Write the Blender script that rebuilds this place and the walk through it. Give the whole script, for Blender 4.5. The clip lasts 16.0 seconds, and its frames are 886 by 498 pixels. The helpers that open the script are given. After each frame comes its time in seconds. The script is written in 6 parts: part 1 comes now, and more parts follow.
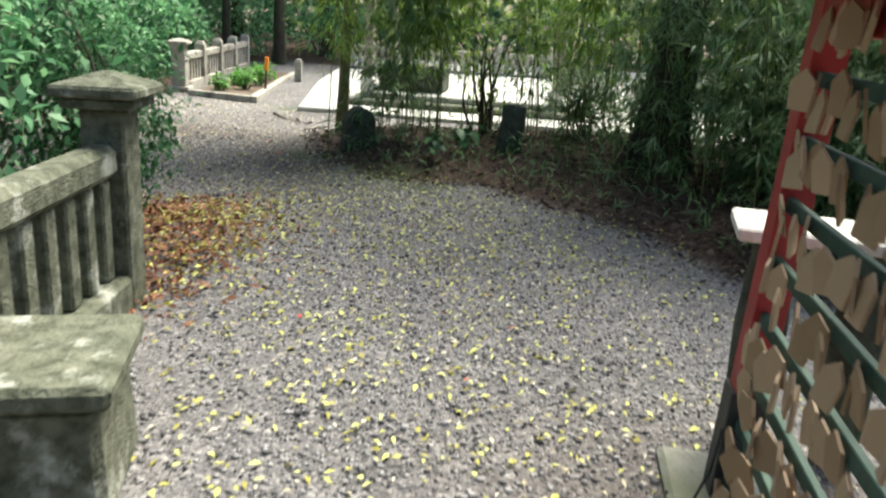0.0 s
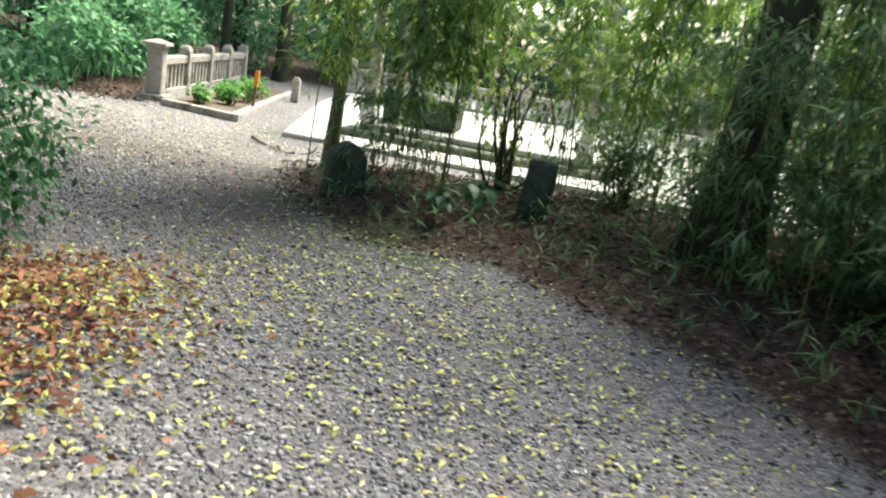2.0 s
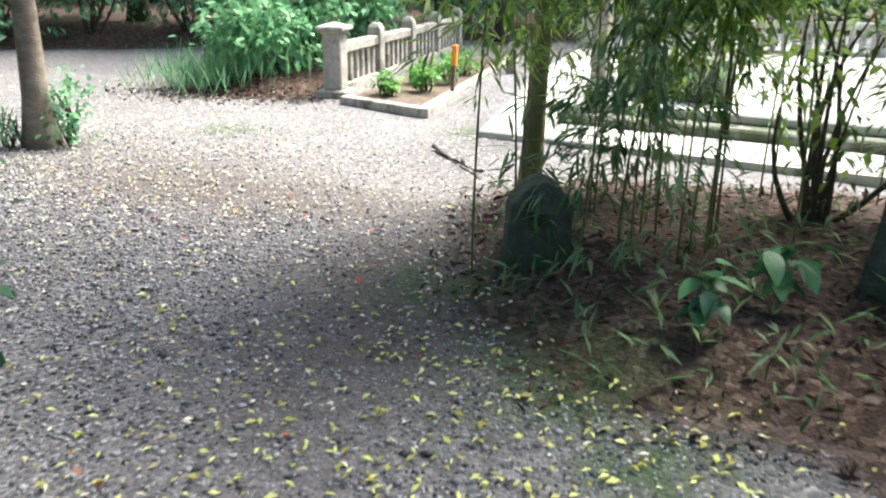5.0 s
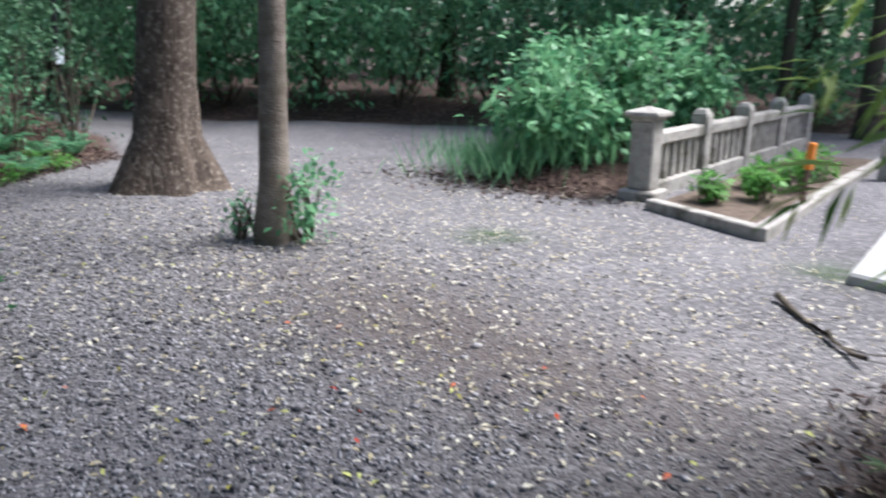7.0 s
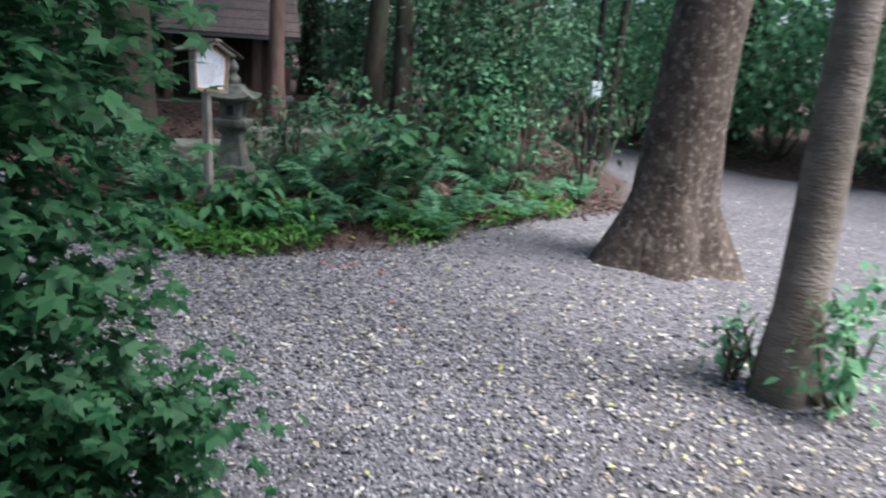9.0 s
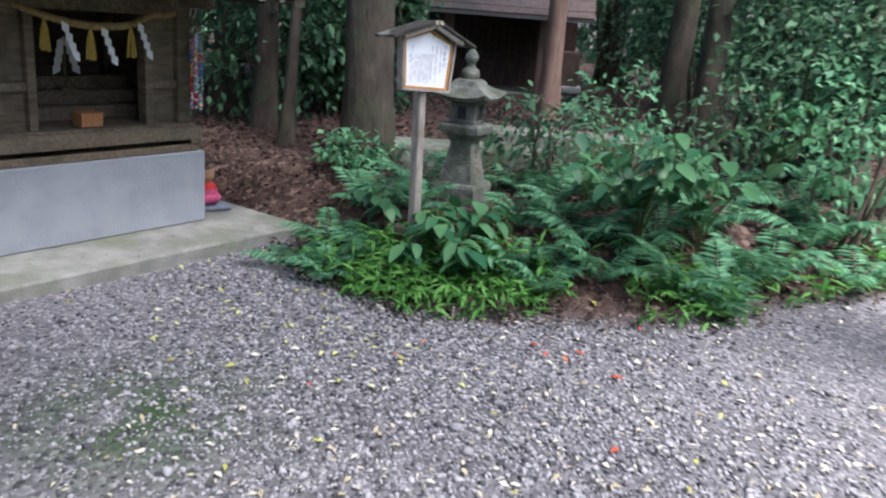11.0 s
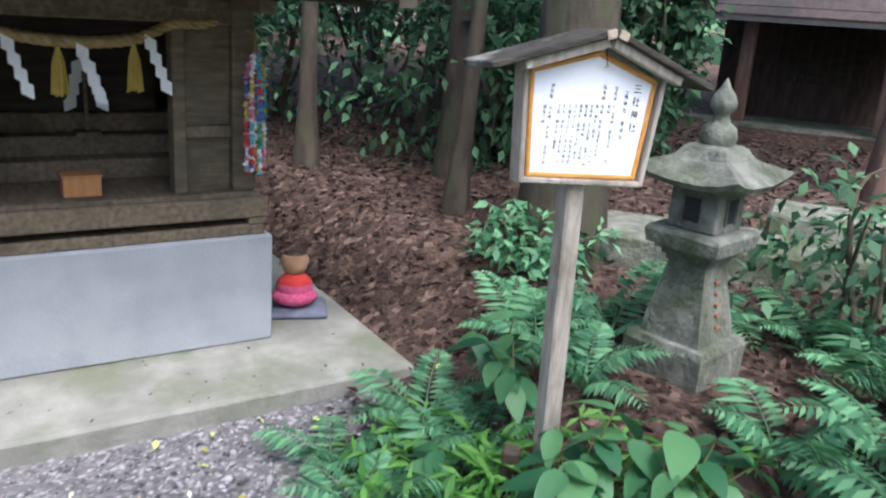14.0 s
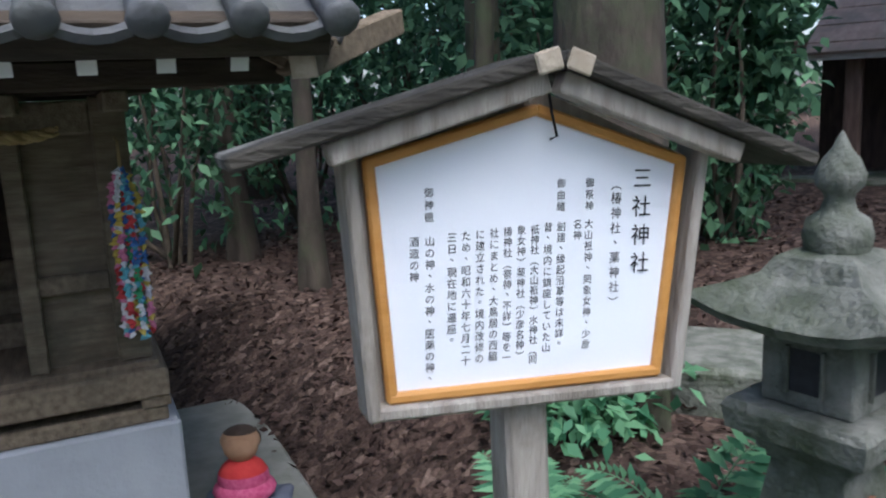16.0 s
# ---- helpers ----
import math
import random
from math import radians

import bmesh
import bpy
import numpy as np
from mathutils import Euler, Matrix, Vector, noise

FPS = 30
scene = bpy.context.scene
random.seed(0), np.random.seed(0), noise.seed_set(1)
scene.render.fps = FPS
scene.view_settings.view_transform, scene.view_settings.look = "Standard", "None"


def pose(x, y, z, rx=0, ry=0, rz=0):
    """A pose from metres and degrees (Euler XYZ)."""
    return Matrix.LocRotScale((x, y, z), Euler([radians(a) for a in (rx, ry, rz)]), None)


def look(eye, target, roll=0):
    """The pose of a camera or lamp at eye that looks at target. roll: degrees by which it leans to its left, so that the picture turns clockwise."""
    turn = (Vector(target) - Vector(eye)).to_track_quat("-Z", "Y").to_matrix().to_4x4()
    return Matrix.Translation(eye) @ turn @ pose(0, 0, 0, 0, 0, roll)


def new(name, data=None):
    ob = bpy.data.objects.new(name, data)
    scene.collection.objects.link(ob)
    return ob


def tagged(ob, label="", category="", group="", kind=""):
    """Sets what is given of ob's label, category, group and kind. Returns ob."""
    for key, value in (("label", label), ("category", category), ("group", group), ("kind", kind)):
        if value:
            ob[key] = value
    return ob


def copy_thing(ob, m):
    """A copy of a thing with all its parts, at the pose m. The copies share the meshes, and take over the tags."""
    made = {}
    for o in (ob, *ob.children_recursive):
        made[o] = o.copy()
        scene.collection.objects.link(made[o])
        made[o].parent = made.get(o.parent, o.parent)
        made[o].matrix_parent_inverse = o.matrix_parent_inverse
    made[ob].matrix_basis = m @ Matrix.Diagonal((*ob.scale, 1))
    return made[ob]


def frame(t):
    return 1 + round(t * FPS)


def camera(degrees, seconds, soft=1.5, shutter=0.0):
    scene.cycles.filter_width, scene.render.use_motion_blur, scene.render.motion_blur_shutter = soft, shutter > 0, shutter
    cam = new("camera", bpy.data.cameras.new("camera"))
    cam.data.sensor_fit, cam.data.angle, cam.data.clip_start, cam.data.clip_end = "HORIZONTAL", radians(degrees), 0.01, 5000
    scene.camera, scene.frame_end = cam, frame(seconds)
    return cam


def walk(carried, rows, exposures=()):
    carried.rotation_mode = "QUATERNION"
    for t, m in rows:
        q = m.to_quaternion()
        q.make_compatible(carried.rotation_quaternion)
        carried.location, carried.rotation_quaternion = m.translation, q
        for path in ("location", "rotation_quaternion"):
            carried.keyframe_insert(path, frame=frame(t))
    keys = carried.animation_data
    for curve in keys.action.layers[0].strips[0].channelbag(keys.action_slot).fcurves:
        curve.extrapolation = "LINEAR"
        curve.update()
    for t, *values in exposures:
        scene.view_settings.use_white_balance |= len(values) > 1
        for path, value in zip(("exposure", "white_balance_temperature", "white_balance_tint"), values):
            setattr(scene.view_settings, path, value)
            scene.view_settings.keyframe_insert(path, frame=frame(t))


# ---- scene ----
cam = camera(58.0, 16.0, soft=2.1, shutter=0.4)
PATH = [
    (0, (0.0, 0.0, 1.545), (-0.015, 1.918, 0.979), 3.4),
    (0.5, (-0.016, 0.423, 1.517), (0.019, 2.365, 1.041), 5.1),
    (1, (0.006, 0.847, 1.487), (0.184, 2.784, 1.023), 6.5),
    (1.5, (0.017, 1.411, 1.458), (0.167, 3.351, 0.994), 8.8),
    (2, (-0.075, 1.918, 1.429), (-0.088, 3.858, 0.944), 9.3),
    (2.5, (-0.137, 2.374, 1.407), (-0.196, 4.311, 0.911), 7.7),
    (3, (-0.188, 2.861, 1.423), (-0.389, 4.79, 0.938), 5.5),
    (3.2, (-0.207, 3.027, 1.4), (-0.467, 4.951, 0.917), 4.5),
    (5.3, (-0.223, 5.259, 1.545), (-0.897, 7.015, 0.863), 0.6),
    (5.5, (-0.3, 5.464, 1.526), (-1.012, 7.207, 0.852), 0.8),
    (6, (-0.545, 5.958, 1.513), (-1.453, 7.647, 0.945), 2.1),
    (6.5, (-0.848, 6.388, 1.475), (-1.94, 7.986, 0.968), 2.8),
    (7, (-1.112, 6.786, 1.434), (-2.396, 8.236, 0.935), 1.0),
    (7.5, (-1.455, 7.182, 1.443), (-3.01, 8.343, 0.96), 1.0),
    (8, (-1.852, 7.499, 1.43), (-3.576, 8.407, 0.982), 4.0),
    (8.5, (-2.244, 7.753, 1.387), (-4.078, 8.423, 0.955), 5.6),
    (9, (-2.675, 7.974, 1.405), (-4.588, 8.34, 0.95), 3.9),
    (9.5, (-3.093, 8.129, 1.401), (-5.026, 8.288, 0.91), 4.8),
    (10, (-3.513, 8.305, 1.397), (-5.448, 8.316, 0.888), 6.5),
    (10.2, (-3.684, 8.352, 1.41), (-5.616, 8.267, 0.9), 6.0),
    (12.3, (-5.552, 8.384, 1.519), (-7.350, 7.789, 0.878), 5.0),
    (12.5, (-5.711, 8.384, 1.515), (-7.499, 7.774, 0.858), 5.6),
    (13, (-6.159, 8.338, 1.488), (-7.897, 7.594, 0.836), 5.8),
    (13.5, (-6.544, 8.222, 1.483), (-8.192, 7.266, 0.869), 5.4),
    (14, (-6.864, 8.168, 1.485), (-8.460, 7.111, 0.905), 4.0),
    (14.5, (-7.235, 8.130, 1.478), (-8.807, 7.001, 0.976), 2.8),
    (15, (-7.488, 8.039, 1.453), (-9.010, 6.820, 1.008), 1.3),
    (15.5, (-7.757, 7.947, 1.452), (-9.274, 6.705, 1.056), 0.4),
    (16, (-7.990, 7.843, 1.422), (-9.469, 6.551, 1.042), -2.6),
]
walk(cam, [(t, look(e, g, r)) for t, e, g, r in PATH], exposures=[(0, 1.3, 6800, 3), (1.5, 1.55, 6800, 3), (3, 1.65, 6800, 3), (5.5, 1.9, 6200, 10), (7, 0.95, 5750, 14), (8, 0.88, 5650, 14), (9.5, 1.1, 5700, 16), (12.5, 1.87, 5750, 17), (14, 2.02, 5800, 15), (15, 1.87, 5700, 17), (16, 1.32, 5550, 14)])

# ---- world and light ----
world = bpy.data.worlds.new("world")
scene.world = world
world.use_nodes = True
wn = world.node_tree.nodes
sky = wn.new("ShaderNodeTexSky")
sky.sky_type = 'NISHITA'
sky.sun_disc = False
sky.sun_elevation = radians(58)
sky.sun_rotation = radians(32)
sky.dust_density = 3.0
wn["Background"].inputs["Strength"].default_value = 0.14
world.node_tree.links.new(sky.outputs[0], wn["Background"].inputs["Color"])
sun_data = bpy.data.lights.new("sun", 'SUN')
sun_data.energy = 4.4
sun_data.angle = radians(28)
sun_data.color = (1.0, 0.95, 0.86)
sun = new("sun", sun_data)
sun.rotation_euler = Euler((radians(32), 0, radians(148)))

# ---- materials ----
def mat(name, c1, c2, scale=6.0, rough=0.85, bump=0.3, bscale=None, c3=None, c3scale=1.5, c3amount=0.5, metal=0.0,
        island=False, obj=False, translucent=0.0, stretch=(1, 1, 1), spec=0.4):
    """A surface with fine grain between c1 and c2, large stains of c3, and relief."""
    m = bpy.data.materials.new(name)
    m.use_nodes = True
    nt = m.node_tree
    n, l = nt.nodes, nt.links
    b = n["Principled BSDF"]
    b.inputs["Roughness"].default_value = rough
    b.inputs["Metallic"].default_value = metal
    b.inputs["Specular IOR Level"].default_value = spec
    co = n.new("ShaderNodeTexCoord")
    mp = n.new("ShaderNodeMapping")
    mp.inputs["Scale"].default_value = stretch
    l.new(co.outputs["Object"], mp.inputs["Vector"])
    no = n.new("ShaderNodeTexNoise")
    no.inputs["Scale"].default_value = scale
    no.inputs["Detail"].default_value = 6
    l.new(mp.outputs[0], no.inputs["Vector"])
    ra = n.new("ShaderNodeValToRGB")
    ra.color_ramp.elements[0].position, ra.color_ramp.elements[1].position = 0.32, 0.68
    ra.color_ramp.elements[0].color, ra.color_ramp.elements[1].color = (*c1, 1), (*c2, 1)
    fac = no.outputs["Fac"]
    if island or obj:
        if island:
            src = n.new("ShaderNodeNewGeometry").outputs["Random Per Island"]
        else:
            src = n.new("ShaderNodeObjectInfo").outputs["Random"]
        mi = n.new("ShaderNodeMath")
        mi.operation = 'MULTIPLY_ADD'
        mi.inputs[1].default_value = 0.75
        l.new(src, mi.inputs[0])
        m2 = n.new("ShaderNodeMath")
        m2.operation = 'MULTIPLY'
        m2.inputs[1].default_value = 0.35
        l.new(no.outputs["Fac"], m2.inputs[0])
        l.new(m2.outputs[0], mi.inputs[2])
        fac = mi.outputs[0]
    l.new(fac, ra.inputs[0])
    col = ra.outputs[0]
    if c3:
        n3 = n.new("ShaderNodeTexNoise")
        n3.inputs["Scale"].default_value = c3scale
        n3.inputs["Detail"].default_value = 8
        n3.inputs["Roughness"].default_value = 0.65
        l.new(co.outputs["Object"], n3.inputs["Vector"])
        r3 = n.new("ShaderNodeValToRGB")
        r3.color_ramp.elements[0].position, r3.color_ramp.elements[1].position = 0.62 - 0.3 * c3amount, 0.72 - 0.2 * c3amount
        l.new(n3.outputs["Fac"], r3.inputs[0])
        mx = n.new("ShaderNodeMix")
        mx.data_type = 'RGBA'
        l.new(r3.outputs[0], mx.inputs["Factor"])
        l.new(col, mx.inputs["A"])
        mx.inputs["B"].default_value = (*c3, 1)
        col = mx.outputs["Result"]
    l.new(col, b.inputs["Base Color"])
    if bump:
        nb = n.new("ShaderNodeTexNoise")
        nb.inputs["Scale"].default_value = bscale or scale * 4
        nb.inputs["Detail"].default_value = 5
        l.new(mp.outputs[0], nb.inputs["Vector"])
        bp = n.new("ShaderNodeBump")
        bp.inputs["Strength"].default_value = bump
        bp.inputs["Distance"].default_value = 0.02
        l.new(nb.outputs["Fac"], bp.inputs["Height"])
        l.new(bp.outputs[0], b.inputs["Normal"])
    if translucent:
        tr = n.new("ShaderNodeBsdfTranslucent")
        l.new(col, tr.inputs["Color"])
        ms = n.new("ShaderNodeMixShader")
        ms.inputs[0].default_value = translucent
        l.new(b.outputs[0], ms.inputs[1])
        l.new(tr.outputs[0], ms.inputs[2])
        l.new(ms.outputs[0], n["Material Output"].inputs["Surface"])
    return m


def leafmat(name, c1, c2, tr=0.35, rough=0.5):
    return mat(name, c1, c2, 3.0, rough, 0.0, island=True, translucent=tr, spec=0.2)


M_STONE = mat("weathered stone", (0.085, 0.0935, 0.0723), (0.2295, 0.2295, 0.1955), 14, 0.92, 0.6, c3=(0.06, 0.075, 0.04), c3scale=3, c3amount=0.55)
M_FENCE = mat("fence stone", (0.30, 0.28, 0.25), (0.46, 0.43, 0.38), 12, 0.92, 0.5, c3=(0.17, 0.16, 0.13), c3scale=3.5, c3amount=0.35)
M_LICHEN = mat("lichened stone", (0.0562, 0.0638, 0.0413), (0.165, 0.1725, 0.1275), 16, 0.95, 0.7, c3=(0.42, 0.43, 0.38), c3scale=4.5, c3amount=0.22)
M_DARKSTONE = mat("mossy dark stone", (0.035, 0.04, 0.03), (0.09, 0.10, 0.075), 10, 0.95, 0.6, c3=(0.03, 0.05, 0.018), c3scale=3)
M_CONC = mat("grey plaster", (0.2592, 0.2772, 0.2952), (0.3312, 0.3492, 0.3672), 5, 0.9, 0.25, bscale=60, c3=(0.31, 0.33, 0.34), c3scale=2.5, c3amount=0.3)
M_SLAB = mat("damp concrete slab", (0.18, 0.18, 0.1548), (0.2736, 0.27, 0.2376), 7, 0.9, 0.35, bscale=50, c3=(0.15, 0.16, 0.11), c3scale=2.2, c3amount=0.5)
M_PAVE = mat("pale concrete", (0.38, 0.38, 0.36), (0.54, 0.53, 0.50), 4, 0.9, 0.2, c3=(0.4, 0.4, 0.37), c3scale=1.2, c3amount=0.3)
M_WOOD = mat("aged brown wood", (0.1092, 0.0832, 0.052), (0.208, 0.1664, 0.1092), 7, 0.8, 0.4, stretch=(1, 1, 7), c3=(0.085, 0.075, 0.05), c3scale=3, c3amount=0.4)
M_WOODH = mat("aged brown beam", (0.1196, 0.0915, 0.0582), (0.2236, 0.1768, 0.1196), 7, 0.8, 0.4, stretch=(7, 1, 7), c3=(0.09, 0.075, 0.05), c3scale=3, c3amount=0.4)
M_DARKWOOD = mat("dark brown wood", (0.03, 0.022, 0.015), (0.065, 0.048, 0.032), 6, 0.75, 0.3, stretch=(1, 1, 5))
M_GREYWOOD = mat("silvered wood", (0.26, 0.225, 0.185), (0.43, 0.39, 0.33), 8, 0.85, 0.4, stretch=(6, 6, 1), c3=(0.2, 0.17, 0.13), c3scale=4, c3amount=0.35)
M_ROOFWOOD = mat("mossy roof board", (0.03, 0.027, 0.021), (0.078, 0.069, 0.054), 9, 0.9, 0.5, stretch=(1, 5, 5), c3=(0.26, 0.25, 0.22), c3scale=7, c3amount=0.22)
M_ENDGRAIN = mat("cut end grain", (0.34, 0.28, 0.20), (0.47, 0.41, 0.31), 20, 0.85, 0.3)
M_ORANGE = mat("varnished orange trim", (0.50, 0.23, 0.05), (0.60, 0.30, 0.08), 6, 0.5, 0.15, stretch=(1, 1, 6))
M_BOX = mat("new cedar wood", (0.45, 0.20, 0.075), (0.56, 0.27, 0.11), 8, 0.6, 0.15, stretch=(6, 1, 1))
M_WHITE = mat("white enamel", (0.84, 0.87, 0.9), (0.9, 0.92, 0.94), 3, 0.35, 0.03)
M_PAINTW = mat("white painted end", (0.66, 0.65, 0.61), (0.78, 0.77, 0.73), 9, 0.7, 0.1)
M_INK = mat("black ink", (0.012, 0.012, 0.014), (0.03, 0.03, 0.035), 30, 0.6, 0.0)
M_TILE = mat("grey roof tile", (0.065, 0.0675, 0.07), (0.12, 0.1225, 0.125), 8, 0.55, 0.3, c3=(0.09, 0.095, 0.085), c3scale=4, c3amount=0.4)
M_RED = mat("red paint", (0.30, 0.02, 0.025), (0.40, 0.035, 0.035), 6, 0.5, 0.15, c3=(0.18, 0.03, 0.025), c3scale=5, c3amount=0.3)
M_BLACKP = mat("black sleeve", (0.02, 0.02, 0.022), (0.04, 0.04, 0.04), 10, 0.6, 0.2)
M_GREENP = mat("dark green lath", (0.02, 0.06, 0.045), (0.045, 0.10, 0.075), 8, 0.6, 0.2)
M_EMA = mat("bare wood plaque", (0.3024, 0.1944, 0.108), (0.4464, 0.3096, 0.1944), 5, 0.65, 0.1, stretch=(1, 5, 1), obj=True)
M_SEAT = mat("pale granite", (0.5, 0.49, 0.46), (0.62, 0.61, 0.58), 20, 0.85, 0.3)
M_ROPE = mat("straw rope", (0.26, 0.18, 0.07), (0.40, 0.29, 0.13), 30, 0.9, 0.5, stretch=(1, 1, 0.3))
M_STRAW = mat("golden tassel", (0.40, 0.27, 0.045), (0.54, 0.39, 0.09), 25, 0.8, 0.4, stretch=(8, 8, 1))
M_PAPER = mat("white paper", (0.74, 0.74, 0.73), (0.82, 0.82, 0.81), 5, 0.8, 0.05)
M_BARK = mat("flaking bark", (0.0432, 0.0302, 0.0216), (0.1188, 0.09, 0.0684), 9, 0.95, 0.9, bscale=22, stretch=(1, 1, 0.45), c3=(0.25, 0.21, 0.165), c3scale=24, c3amount=0.34)
M_BARKS = mat("smooth grey bark", (0.1403, 0.1105, 0.085), (0.238, 0.1997, 0.1615), 5, 0.9, 0.5, bscale=25, stretch=(1, 1, 3), c3=(0.11, 0.095, 0.065), c3scale=3, c3amount=0.45)
M_BARKD = mat("dark bark", (0.03, 0.024, 0.018), (0.075, 0.06, 0.045), 9, 0.95, 0.8, bscale=25, stretch=(1, 1, 0.4), c3=(0.05, 0.06, 0.03), c3scale=2.5)
M_OLIVE = mat("olive bark", (0.10, 0.10, 0.045), (0.22, 0.21, 0.10), 6, 0.85, 0.4, bscale=30, stretch=(1, 1, 0.5), c3=(0.07, 0.065, 0.035), c3scale=4, c3amount=0.35)
M_CULM = mat("bamboo cane", (0.07, 0.09, 0.025), (0.15, 0.16, 0.06), 4, 0.5, 0.1, stretch=(1, 1, 4))
M_TWIG = mat("twig", (0.05, 0.04, 0.028), (0.10, 0.08, 0.055), 20, 0.9, 0.3)
M_SOIL = mat("dark soil", (0.07, 0.05, 0.035), (0.15, 0.11, 0.08), 12, 0.95, 0.6)
M_POLE = mat("black enamel pole", (0.012, 0.012, 0.014), (0.025, 0.025, 0.028), 8, 0.45, 0.05, metal=0.4)
M_PLASTIC = mat("white plastic", (0.55, 0.6, 0.64), (0.65, 0.7, 0.74), 6, 0.45, 0.05)
M_HOUSEROOF = mat("faded pink sheet roofing", (0.25, 0.175, 0.14), (0.35, 0.25, 0.205), 4, 0.8, 0.2, stretch=(1, 6, 6), c3=(0.19, 0.15, 0.12), c3scale=2)
M_HOUSEWALL = mat("dark house boards", (0.045, 0.026, 0.02), (0.095, 0.058, 0.045), 5, 0.85, 0.3, stretch=(5, 5, 1))
M_POST = mat("red-brown timber", (0.12, 0.075, 0.058), (0.20, 0.13, 0.10), 6, 0.85, 0.3, stretch=(6, 6, 1))
M_CLOTH_P = mat("pink print cloth", (0.45, 0.05, 0.14), (0.60, 0.13, 0.24), 60, 0.9, 0.2)
M_CLOTH_R = mat("red cloth", (0.50, 0.03, 0.03), (0.62, 0.06, 0.05), 20, 0.9, 0.2)
M_CLAY = mat("tan clay", (0.32, 0.18, 0.10), (0.44, 0.27, 0.16), 10, 0.85, 0.2)
M_HAIR = mat("brown clay", (0.045, 0.03, 0.02), (0.08, 0.055, 0.04), 14, 0.9, 0.3)
M_CUSHION = mat("blue-grey cushion", (0.10, 0.11, 0.15), (0.16, 0.175, 0.22), 15, 0.9, 0.2)
M_ORANGEP = mat("orange marker paint", (0.75, 0.22, 0.02), (0.85, 0.30, 0.04), 8, 0.6, 0.05)
M_WATER = mat("basin water", (0.02, 0.025, 0.03), (0.03, 0.035, 0.04), 3, 0.05, 0.0)

L_FOREST = leafmat("forest leaf", (0.028, 0.078, 0.042), (0.105, 0.21, 0.11), 0.3, 0.6)
L_BUSH = leafmat("bush leaf", (0.0828, 0.2346, 0.1104), (0.2346, 0.4692, 0.2346), 0.35, 0.45)
L_MAPLE = leafmat("maple leaf", (0.024, 0.092, 0.036), (0.068, 0.176, 0.072), 0.35, 0.5)
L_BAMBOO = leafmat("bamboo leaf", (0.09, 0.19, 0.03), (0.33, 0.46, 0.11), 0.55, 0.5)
# darker copy of the bamboo leaf: shade is put into its colour
L_SHADEBAM = leafmat("shaded bamboo leaf", (0.06, 0.13, 0.05), (0.2, 0.3, 0.15), 0.45, 0.5)
L_FERN = leafmat("fern leaf", (0.07, 0.203, 0.105), (0.182, 0.378, 0.196), 0.35, 0.5)
L_BROAD = leafmat("broad leaf", (0.045, 0.145, 0.065), (0.11, 0.26, 0.11), 0.35, 0.45)
L_GRASS = leafmat("dwarf bamboo leaf", (0.06, 0.19, 0.035), (0.17, 0.38, 0.09), 0.4, 0.5)
L_YELLOW = leafmat("yellow fallen leaf", (0.34, 0.31, 0.07), (0.60, 0.62, 0.2), 0.15, 0.6)
L_BROWN = leafmat("brown fallen leaf", (0.026, 0.0145, 0.0115), (0.082, 0.052, 0.042), 0.1, 0.7)
L_RUST = leafmat("rust fallen leaf", (0.12, 0.045, 0.028), (0.32, 0.15, 0.085), 0.1, 0.7)
L_RED = leafmat("red fallen leaf", (0.5, 0.06, 0.03), (0.62, 0.16, 0.06), 0.1, 0.7)
L_PALE = leafmat("pale fallen leaf", (0.42, 0.36, 0.22), (0.66, 0.62, 0.48), 0.1, 0.7)
M_GRAVEL = mat("gravel stone", (0.055, 0.054, 0.059), (0.36, 0.347, 0.35), 4, 0.85, 0.0, island=True)

# ---- mesh helpers ----
def mesh_np(name, verts, faces, material, smooth=False):
    me = bpy.data.meshes.new(name)
    v = np.asarray(verts, dtype=np.float32).reshape(-1, 3)
    fs = np.asarray(faces, dtype=np.int32)
    k = fs.shape[1]
    me.vertices.add(len(v))
    me.vertices.foreach_set("co", v.ravel())
    me.loops.add(len(fs) * k)
    me.loops.foreach_set("vertex_index", fs.ravel())
    me.polygons.add(len(fs))
    me.polygons.foreach_set("loop_start", np.arange(0, len(fs) * k, k, dtype=np.int32))
    if smooth:
        me.polygons.foreach_set("use_smooth", np.ones(len(fs), dtype=bool))
    me.update(calc_edges=True)
    me.validate()
    me.materials.append(material)
    return me


def bm_mesh(name, bm, material, smooth=False):
    me = bpy.data.meshes.new(name)
    bmesh.ops.recalc_face_normals(bm, faces=bm.faces)
    bm.to_mesh(me)
    bm.free()
    if smooth:
        for p in me.polygons:
            p.use_smooth = True
    me.materials.append(material)
    return me


def part(name, bm, material, parent, label="", smooth=False):
    me = bm_mesh(name, bm, material, smooth) if isinstance(bm, bmesh.types.BMesh) else bm
    ob = new(name, me)
    ob.parent = parent
    if label:
        tagged(ob, label=label)
    return ob


def thing(name, m, label, category, group="", kind=""):
    ob = new(name)
    ob.matrix_world = m
    ob.empty_display_size = 0.1
    return tagged(ob, label, category, group, kind)


